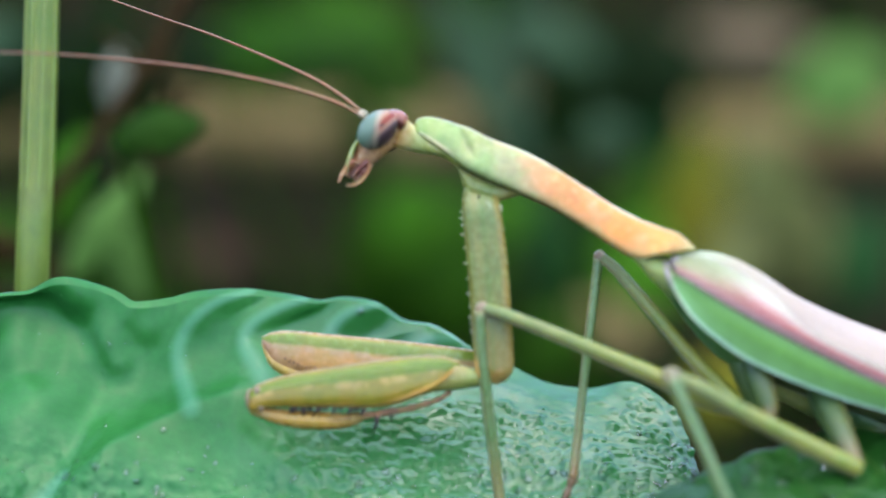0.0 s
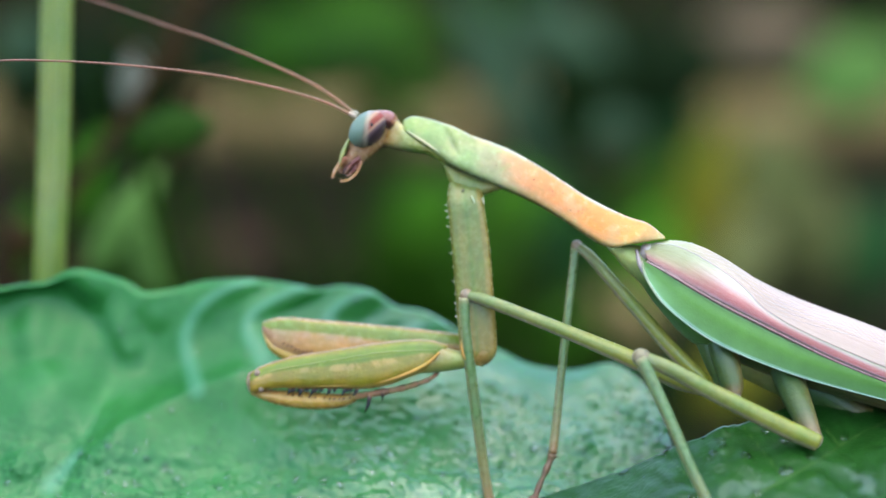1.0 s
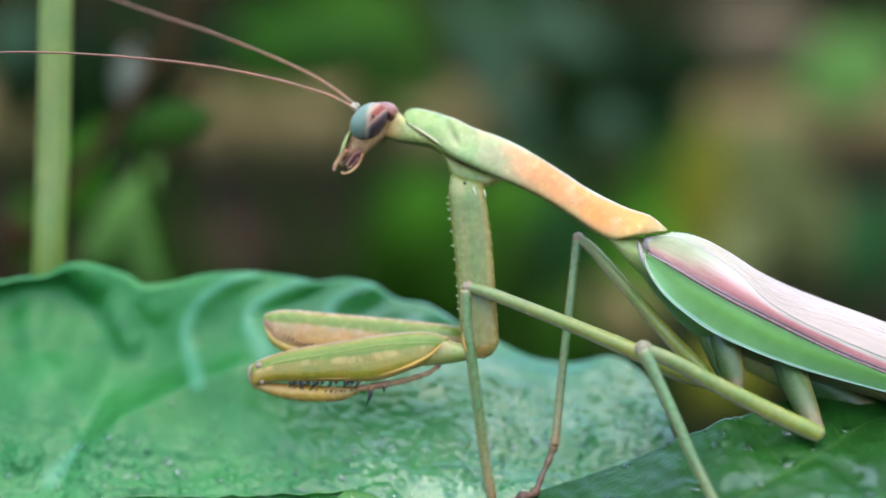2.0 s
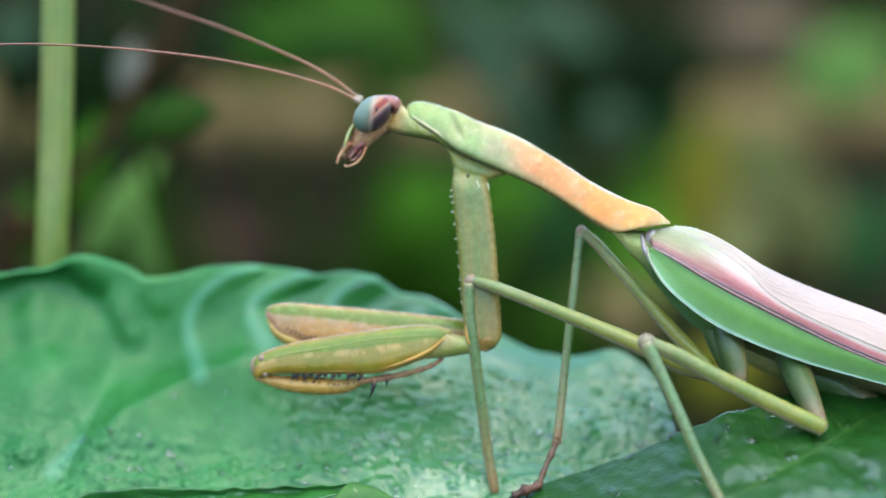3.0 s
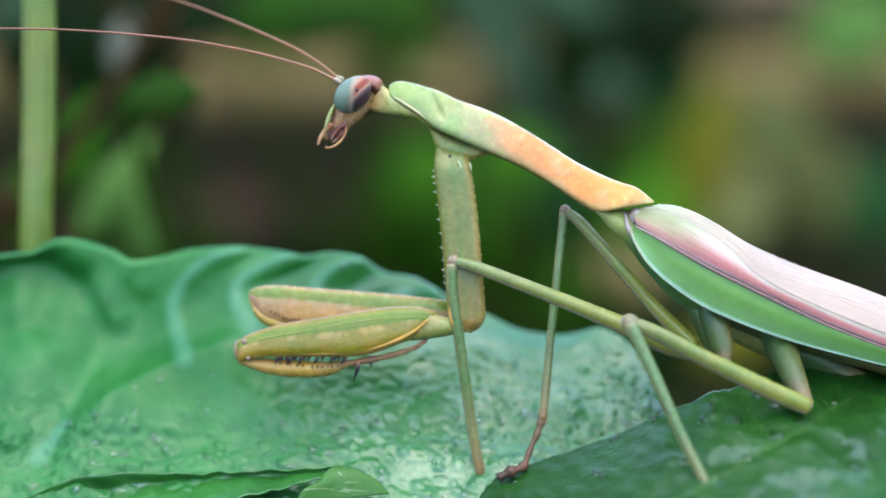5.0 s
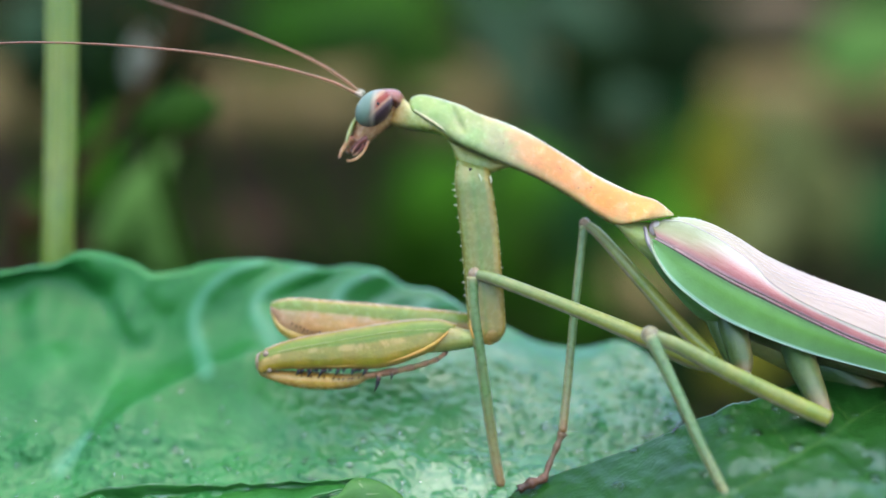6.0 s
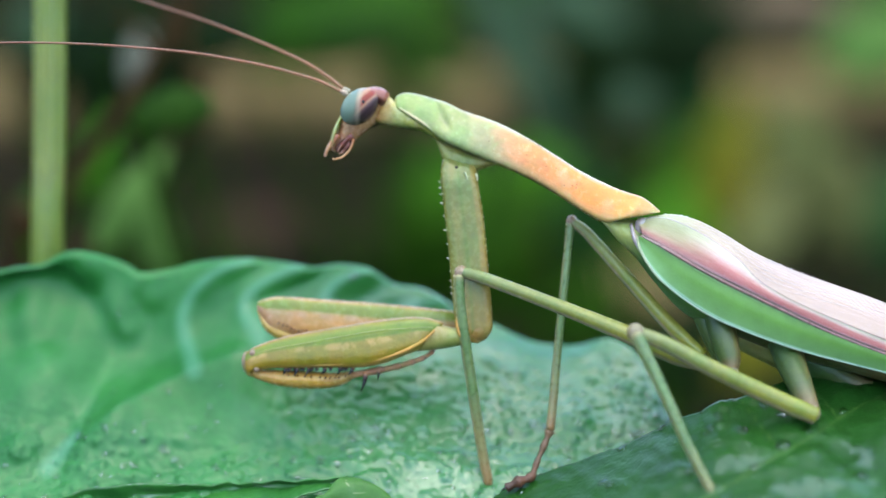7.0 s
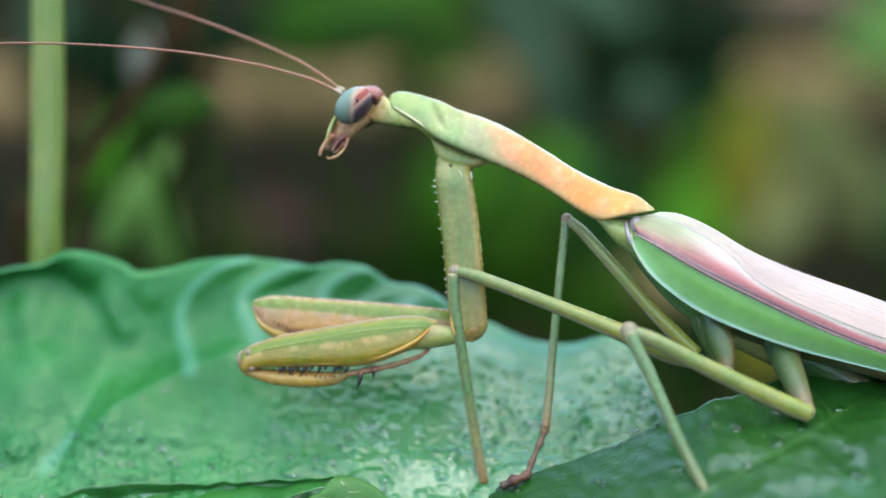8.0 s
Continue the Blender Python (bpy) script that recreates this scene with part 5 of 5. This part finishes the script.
    # walking legs: (knee path, femur radii, shin path, foot path, hip path)
    legs = (
        ("in focus, standing on the leaf edge", [(12.57, 1.6, 2.423), (13.9, 1.2, 1.309), (16.36, 0.6, -1.555), (19.05, 0, -4.7), (21.47, -0.6, -7.424), (23.73, -1.2, -9.582)], [0.40, 0.48, 0.54, 0.58, 0.64, 0.68, 0.58],
         [(12.47, 1.6, 2.17), (12.26, 1.5, 0.5549), (11.84, 1.3, -2.973), (11.27, 1, -7.997), (10.75, 0.8, -13.01), (10.39, 0.6, -16.11)], [0.42, 0.36, 0.36, 0.36, 0.38, 0.38],
         [(10.34, 0.6, -16.21), (9.823, 0.4, -17.49), (9.155, 0.1, -18.96), (8.635, -0.3, -20.11), (7.523, -0.6, -20.53), (6.423, -0.7, -21.06)], [(23.6, 0, -3.95), (24.43, -0.8, -6.917), (25.31, -1.6, -9.361), (25.76, -2.2, -10.56)], [1.3, 1.1, 0.9, 0.65]),
        ("long, stretched forward before the foreleg", [(2.692, -0.5, -2.044), (4.275, -1, -2.436), (8.202, -2, -3.903), (13.07, -3, -5.845), (17.87, -4, -7.86), (21.21, -4.6, -9.389), (23.9, -4.8, -10.35)], [0.48, 0.55, 0.58, 0.66, 0.80, 0.84, 0.5],
         [(2.491, -0.6, -2.242), (2.542, -0.5, -4.437), (2.947, -0.2, -7.941), (3.556, 0.3, -12.47), (4.273, 0.9, -17.54), (4.887, 1.3, -21.01)], [0.5, 0.46, 0.48, 0.48, 0.46, 0.44],
         [(4.887, 1.3, -20.91), (5.041, 1.4, -21.73), (5.145, 1.5, -22.65), (4.845, 1.6, -23.42)], [(25.09, -1.4, -5.901), (25.44, -2.4, -7.838), (25.84, -3, -9.774), (25.87, -3.4, -10.73)], [1.3, 1.2, 1.0, 0.7]),
        ("nearest the lens, bent down at the knee", [(17.44, -8, -7.194), (19.84, -7.8, -8.157), (23.24, -7.4, -9.995), (27.13, -7, -11.94), (30.53, -6.8, -13.58), (32.58, -6.6, -14.46)], [0.62, 0.66, 0.72, 0.78, 0.82, 0.78],
         [(17.42, -8.2, -7.281), (18.32, -8.6, -9.209), (19.88, -9.4, -12.71), (21.43, -10.2, -16.4), (23.19, -11, -20.06), (24.47, -11.8, -22.75)], [0.60, 0.54, 0.49, 0.45, 0.42, 0.39],
         [(24.47, -11.8, -22.75), (24.81, -12, -23.42), (25.34, -12.2, -24.09)], [(30.63, -0.4, -7.432), (31.14, -2.2, -9.821), (31.78, -4.8, -12.34), (32.33, -6.4, -14.19)], [1.5, 1.35, 1.05, 0.75]))
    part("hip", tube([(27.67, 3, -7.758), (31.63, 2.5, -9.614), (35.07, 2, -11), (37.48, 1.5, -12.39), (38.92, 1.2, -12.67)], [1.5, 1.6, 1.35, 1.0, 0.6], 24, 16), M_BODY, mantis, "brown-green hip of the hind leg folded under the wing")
    for words, thigh, rt, shin, rs, foot, hip, rh in legs:
        leg = part("walking_leg", tube(thigh, rt, 40, 16), M_LEG, mantis, "slender green walking leg, " + words)
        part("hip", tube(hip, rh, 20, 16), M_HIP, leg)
        part("hip_joint", ball(Vector(hip[-1]) + Vector((0, 0, 0)), ((rh[-1] * 1.0, 0, 0.1), (0, rh[-1], 0), (-0.1, 0, rh[-1] * 1.1)), 10, 14), M_KNEE, leg)
        part("knee", ball(thigh[0], ((rt[0] * 1.25, 0, 0.1), (0, rt[0] * 1.2, 0), (-0.1, 0, rt[0] * 1.3)), 10, 14), M_KNEE, leg)
        part("tibia", tube(shin, rs, 40, 14), M_SHIN, leg)
        part("tarsus", tube(foot, [0.36, 0.27, 0.24, 0.36, 0.46, 0.34], 40, 10, None, 5, 0.22), M_FOOT, leg, "reddish-brown tarsus")
        for s in (-1, 1):
            part("spur", thorn(shin[-1], Vector(shin[-1]) + Vector((0.55 * s, -0.1, -0.4)), 0.09), M_FOOT, leg)
    part("claw", thorn((6.523, -0.7, -20.96), (5.922, -0.8, -21.3), 0.14), M_SPINE, mantis)


build_mantis()


# ------------------------------------------------------------------ garden behind
def tone(name, a, b, rough=0.5, through=0.25):
    p = Paint(name, rough + 0.15, 0.05, 0, 0, through)
    n1, n2 = p.noise(0.03, 4), p.noise(0.25, 4)
    col = p.ramp(n1, [(0.3, a), (0.7, b)])
    col = p.mix(0.35, col, p.ramp(n2, [(0.3, 0.65), (0.7, 1.25)]), "MULTIPLY")
    p.bump(n2, 0.6)
    return p.done(col)


T_BRIGHT = tone("bright_leaf_skin", (0.038, 0.127, 0.00559), (0.0687, 0.184, 0.0112))
T_MID = tone("mid_leaf_skin", (0.0132, 0.0516, 0.00224), (0.0351, 0.0851, 0.00448))
# Near-black green: the foliage's deep shade is put into the leaf colour.
T_DEEP_SHADE = tone("deep_shade_leaf_skin", (0.00205, 0.00802, 0.000526), (0.00546, 0.0146, 0.00106))
# Darker copy of the mid green, with shade mixed into its colour.
T_SHADE = tone("painted_shade_leaf_skin", (0.007, 0.024, 0.0015), (0.015, 0.040, 0.003), 0.5, 0.1)
T_FRESH = tone("fresh_leaf_skin", (0.0715, 0.144, 0.028), (0.111, 0.188, 0.042))
T_TEAL = tone("grey_leaf_skin", (0.0265, 0.0569, 0.0258), (0.0493, 0.0783, 0.0388), 0.4)
T_DUSK = tone("blue_leaf_skin", (0.0106, 0.048, 0.0115), (0.0233, 0.072, 0.0187), 0.4)
T_OLIVE = tone("yellowing_leaf_skin", (0.107, 0.106, 0.00737), (0.166, 0.138, 0.0136))
T_PALE = tone("faded_leaf_skin", (0.0914, 0.106, 0.0277), (0.143, 0.138, 0.0485))
T_TAN = tone("dry_leaf_skin", (0.16, 0.105, 0.040), (0.23, 0.155, 0.065), 0.7, 0.15)
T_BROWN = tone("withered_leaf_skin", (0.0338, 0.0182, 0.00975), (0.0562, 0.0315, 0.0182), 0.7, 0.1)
T_ROSE = tone("faded_pink_leaf_skin", (0.14, 0.0937, 0.0539), (0.187, 0.127, 0.0765), 0.7)
T_WHITE = tone("silver_leaf_skin", (0.0938, 0.098, 0.0703), (0.132, 0.127, 0.093), 0.4)
T_TWIG = tone("twig_skin", (0.0245, 0.0126, 0.0049), (0.0385, 0.0196, 0.007), 0.7, 0.0)


def blade_at(centre, length, width, angle, lean, curl=0.15):
    """A leaf blade (mm) about its centre: angle turns its length in the plane across the sight, lean tips it back."""
    a = radians(angle)
    along = Vector((math.cos(a), 0, math.sin(a)))
    over = Vector((-math.sin(a) * math.cos(radians(lean)), math.sin(radians(lean)), math.cos(a) * math.cos(radians(lean))))
    lift = along.cross(over).normalized()
    mids, ups, downs = [], [], []
    for k in range(9):
        f = k / 8
        w = width / 2 * (math.sin(math.pi * min(1, f * 0.94 + 0.05)) ** 0.75) * (1 + 0.08 * math.sin(k * 2.4 + length))
        m = Vector(centre) + along * (f - 0.5) * length - lift * curl * length * (f - 0.5) ** 2 * 2
        mids.append(m), ups.append(m + over * w - lift * w * 0.25), downs.append(m - over * w - lift * w * 0.25)
    return sheet([downs, mids, ups], 20, 8, 0.3), mids[0]


def shoot(material, centre, size, angle, lean, label, name="garden_leaf", extra=()):
    """A leafy shoot rooted in the soil: a stalk with one or more blades."""
    foot = STAGE @ mm(centre)
    base = soil(foot.x + 0.01, foot.y + 0.02)
    ob = thing(name, base, label, "plant", "leafy shoots behind the mantis")
    rnd = random.Random(int(abs(centre[0]) * 7 + abs(centre[1])))
    blades = [(centre, size, angle), *extra]
    if centre[1] > 150 and name != "low_plant" and material in (T_DEEP_SHADE, T_MID, T_BRIGHT, T_PALE):
        for c, s, ang in list(blades):
            for k in range(2):
                off = Vector((rnd.uniform(-0.3, 0.3) * s[0], rnd.uniform(-25, 25), rnd.uniform(-0.25, 0.25) * s[0]))
                blades.append((Vector(c) + off, (s[0] * rnd.uniform(0.5, 0.8), s[1] * rnd.uniform(0.45, 0.8)), ang + rnd.uniform(-60, 60)))
    for c, s, ang in blades:
        bm, root = blade_at(c, s[0], s[1], ang, lean)
        part("blade", bm, material, ob)
        low = Vector(base)
        mid = (root + low) / 2 + Vector((3, 4, 6))
        part("stalk", tube([root, root * 0.8 + mid * 0.2 + Vector((0, 2, 1)), mid, low], [0.5, 0.6, 0.9, 1.3], 14, 8), T_MID, ob)
    return ob


def garden():
    shoot(T_MID, (-28.49, 260, 54.73), (54.4, 17.7), 5, 20, "broad green leaf above the antennae")
    shoot(T_MID, (-13.4, 300, 48.21), (30.4, 11.1), -18, 20, "mid-green drooping leaf over dark soil")
    shoot(T_DEEP_SHADE, (-82.51, 200, 35.45), (16.3, 10.9), 60, 25, "green leaf with deep shade in its colour")
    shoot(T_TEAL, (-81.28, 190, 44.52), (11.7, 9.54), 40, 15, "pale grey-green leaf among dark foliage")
    shoot(T_DEEP_SHADE, (-61.9, 180, 40.61), (24.7, 11.3), 20, 25, "leaf painted shade-dark above the silvery leaf")
    shoot(T_WHITE, (-40.84, 80, 25.6), (8.83, 4.56), 84, 5, "pale silvery leaf standing upright")
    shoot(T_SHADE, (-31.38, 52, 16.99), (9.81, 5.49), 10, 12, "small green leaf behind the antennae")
    shoot(T_FRESH, (-42.31, 80, 7.413), (16.9, 5.15), 55, 15, "bright green leaf low beside the stalk")
    shoot(T_FRESH, (-41.04, 90, 2.816), (13, 6.13), 105, 15, "bright green leaf low behind the broad leaf")
    shoot(T_BRIGHT, (-52.67, 110, 14.74), (14, 4.95), 75, 15, "mid-green leaf behind the stalk")
    shoot(T_MID, (-66.79, 130, 5.357), (15, 7.07), 70, 15, "mid-green leaf beside the stalk")
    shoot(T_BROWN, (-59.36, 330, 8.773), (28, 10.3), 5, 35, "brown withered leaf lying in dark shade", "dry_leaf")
    shoot(T_BRIGHT, (-6.778, 280, 16.9), (19.9, 17.2), 70, 20, "bright green leaf against dark foliage")
    shoot(T_MID, (-13.43, 300, 5.305), (36, 23.5), 95, 20, "mid-green leaf in the shade")
    shoot(T_MID, (7.206, 290, 3.771), (31.2, 20.3), 80, 20, "soft green leaf on a shoot")
    shoot(T_BRIGHT, (11.47, 300, 17.72), (22.1, 15.2), 60, 20, "mid-green leaf in soft light")
    shoot(T_DUSK, (27.87, 310, 8.236), (33.9, 19.8), 100, 20, "dusky green leaf behind the long blade")
    shoot(T_TEAL, (12.42, 250, 41.58), (51.9, 11.4), -63, 5, "long narrow bluish blade leaning over")
    shoot(T_TEAL, (27.43, 300, 59.91), (29.1, 15.2), -25, 10, "pale bluish-green glossy garden leaf")
    shoot(T_DEEP_SHADE, (57.87, 360, 59.19), (40.6, 29.7), 20, 20, "leaf with garden shade in its colour")
    shoot(T_TEAL, (43.79, 350, 41.21), (16.8, 15.3), 30, 5, "pale grey-green leaf among dark foliage")
    shoot(T_DUSK, (63.15, 380, 43.68), (24.3, 17.8), 60, 10, "dusky bluish leaf far behind")
    shoot(T_ROSE, (106.7, 480, 85.45), (44, 17.2), 0, 10, "faded pinkish leaf far behind")
    shoot(T_FRESH, (111.6, 360, 57.53), (31.2, 25), 25, 15, "light yellow-green leaf far behind")
    shoot(T_OLIVE, (62.59, 300, 21.8), (37.4, 13.8), 82, 10, "yellowing olive leaf on a shoot")
    shoot(T_MID, (52.18, 320, 18.51), (31.7, 17.3), 70, 15, "mid-green leaf in soft light")
    shoot(T_PALE, (81.84, 330, 23.3), (35.3, 19.1), 80, 15, "green leaf among yellowing ones")
    shoot(T_PALE, (70.83, 300, 5.897), (26.3, 15.2), 60, 10, "faded pale olive garden leaf")
    shoot(T_PALE, (96.12, 340, 11.8), (30, 16.5), 75, 15, "pale olive leaf in soft light")
    shoot(T_DUSK, (107.5, 320, 8.355), (28.9, 15.9), 85, 15, "dark leaf beside pale olive leaves")
    shoot(T_TAN, (39.11, 260, -8.019), (19, 11.4), -25, 10, "dry straw-coloured leaf behind legs", "dry_leaf")
    shoot(T_OLIVE, (62.27, 250, -20.23), (21, 13.6), 40, 15, "olive leaf turning yellow")
    shoot(T_MID, (26.92, 280, -13.57), (25.2, 15.9), 60, 20, "mid-green leaf behind the thin legs")
    shoot(T_DEEP_SHADE, (49.81, 260, -23.18), (26.6, 15.2), 20, 25, "leaf painted shade-dark, low behind the legs")
    shoot(T_DEEP_SHADE, (-68.86, 200, 31.06), (30.5, 16.3), 60, 20, "leaf painted shade-dark behind the twigs")
    shoot(T_DEEP_SHADE, (-54.33, 220, 44.32), (25.3, 14.9), 20, 20, "leaf painted shade-dark above the antennae")
    shoot(T_DEEP_SHADE, (-78.65, 210, 44.3), (20.1, 13.4), 80, 20, "leaf painted shade-dark behind the stalk")
    shoot(T_DEEP_SHADE, (-50.21, 150, 20.43), (20.7, 11.3), 40, 20, "leaf painted shade-dark behind the small green leaf")
    shoot(T_DEEP_SHADE, (-49.44, 160, 35.24), (18.5, 11.7), 75, 20, "leaf painted shade-dark behind the silvery leaf")
    shoot(T_BRIGHT, (47.37, 300, 5.234), (24.9, 16.6), 65, 15, "bright leaf in soft light behind the wing hinge")
    shoot(T_DEEP_SHADE, (25.48, 230, 35.94), (20, 13), 70, 15, "leaf painted shade-dark behind the bluish blade")
    shoot(T_SHADE, (-22.21, 240, 47.85), (29, 10.9), 8, 15, "green leaf with painted shade above the head")
    shoot(T_TEAL, (33.5, 220, 30.38), (10.3, 9.19), 30, 5, "small pale grey-green leaf in shade")
    for pts, r in (([(-29.37, 60, 33.9), (-35.08, 62, 23.96), (-43.65, 64, 12.46), (-50.27, 66, 2.847), (-54.65, 70, -5.578)], 0.9), ([(-34.73, 90, 36.8), (-36.26, 90, 29.15), (-35, 92, 20.89), (-40.7, 94, 12.51), (-50, 98, 0.8674), (-53.55, 100, -9.454)], 0.8)):
        foot = STAGE @ mm(pts[-1])
        base = soil(foot.x - 0.01, foot.y + 0.01)
        ob = thing("twig", base, "bare brown twig leaning among the leaves", "twig", "twigs behind the stalk")
        part("stem", tube(pts + [base], [r, r, r * 1.2, r * 1.5], 30, 8), T_TWIG, ob)
        for k, (dx, dz) in ((1, (-4.5, 5)), (2, (4, 6)), (3, (-5, 4))):
            q = Vector(pts[k])
            part("side_shoot", tube([q, q + Vector((dx * 0.5, 1, dz * 0.6)), q + Vector((dx, 2, dz))], [r * 0.6, r * 0.45, r * 0.25], 10, 7), T_TWIG, ob)
            part("bud", ball(q + Vector((dx, 2, dz)), ((r * 0.5, 0, 0), (0, r * 0.5, 0), (0, 0, r * 0.8)), 6, 8), T_TWIG, ob)
    a, b = Vector((-237.3, 600, 62.52)), Vector((238.9, 600, 61.75))
    cane = thing("dry_cane", tuple(a), "long dry tan cane lying on the soil", "cane")
    part("culm", tube([a + (b - a) * k / 10 for k in range(11)], [12.0, 12.3], 80, 16, None, 7, 0.04), T_TAN, cane)
    for k in range(1, 7):
        p, d = a + (b - a) * (k / 7), (b - a).normalized()
        part("node", tube([p - d * 2, p, p + d * 2], [12.2, 13.4, 12.2], 6, 16), T_TWIG, cane)

    rnd = random.Random(5)
    for k in range(52):
        d = rnd.uniform(660, 1100) if k < 40 else rnd.uniform(340, 520)
        x = rnd.uniform(-0.35, 0.35) * (d + 170)
        p = STAGE.inverted() @ Vector((x * 0.001, d * 0.001, (rnd.uniform(0.02, 0.15) if k < 40 else rnd.uniform(0.01, 0.03)))) * 1000
        n = [(p + Vector((rnd.uniform(-20, 20), rnd.uniform(-15, 15), rnd.uniform(-16, 12))), (rnd.uniform(22, 40), rnd.uniform(12, 20)), rnd.uniform(0, 180)) for _ in range(2)]
        shoot(rnd.choice((T_DEEP_SHADE, T_DEEP_SHADE, T_MID)), p, (rnd.uniform(24, 44), rnd.uniform(14, 22)), rnd.uniform(0, 180), rnd.uniform(20, 60), "low green leaves on the soil, many painted shade-dark", "low_plant", n)


def hedge():
    """Low hedge round the garden, unseen, added to darken reflections and block low sky."""
    bm = bmesh.new()
    rings = []
    for j, thick in [(k, 0.0) for k in range(13)] + [(k, 0.28) for k in range(12, -1, -1)]:
        ring = []
        for k in range(120):
            w = 2 * math.pi * k / 120
            r = 1.35 + thick + 0.10 * noise.noise((math.cos(w) * 6, math.sin(w) * 6, j * 0.5)) - 0.15 * (j / 12) ** 3
            ring.append(bm.verts.new((r * math.cos(w), r * math.sin(w) + 0.2, j * (0.026) - 0.02 + (0.04 * noise.noise((math.cos(w) * 9, math.sin(w) * 9, 2)) if j else 0))))
        rings.append(ring)
    skin(bm, rings, False)
    rnd = random.Random(21)
    for k in range(7000):
        w, f, out = rnd.uniform(0, 2 * math.pi), rnd.random(), rnd.random()
        r = 1.30 + 0.40 * out if f > 0.85 else (1.27 if out < 0.5 else 1.68) + rnd.uniform(-0.03, 0.05)
        p = Vector((r * math.cos(w), r * math.sin(w) + 0.2, 0.30 * min(1, f / 0.85) + rnd.uniform(-0.01, 0.04)))
        d = Vector((rnd.uniform(-1, 1), rnd.uniform(-1, 1), rnd.uniform(-0.6, 0.8))).normalized()
        e = d.orthogonal().normalized() * rnd.uniform(0.008, 0.014)
        n, size = d.cross(e).normalized() * 0.006, rnd.uniform(0.03, 0.055)
        a, b, c, g, h = (bm.verts.new(q) for q in (p, p + d * size * 0.5 + e + n, p + d * size, p + d * size * 0.5 - e + n, p + d * size * 0.5 - n))
        bm.faces.new((a, h, b)), bm.faces.new((h, c, b)), bm.faces.new((a, g, h)), bm.faces.new((h, g, c))
    me = bpy.data.meshes.new("hedge")
    bm.to_mesh(me)
    bm.free()
    me.materials.append(T_DEEP_SHADE)
    tagged(new("hedge", me), "unseen low hedge added to darken reflections", "hedge", kind="structure")


garden()
hedge()


def motions():
    """The mantis holds still; only the lens drifts."""


motions()
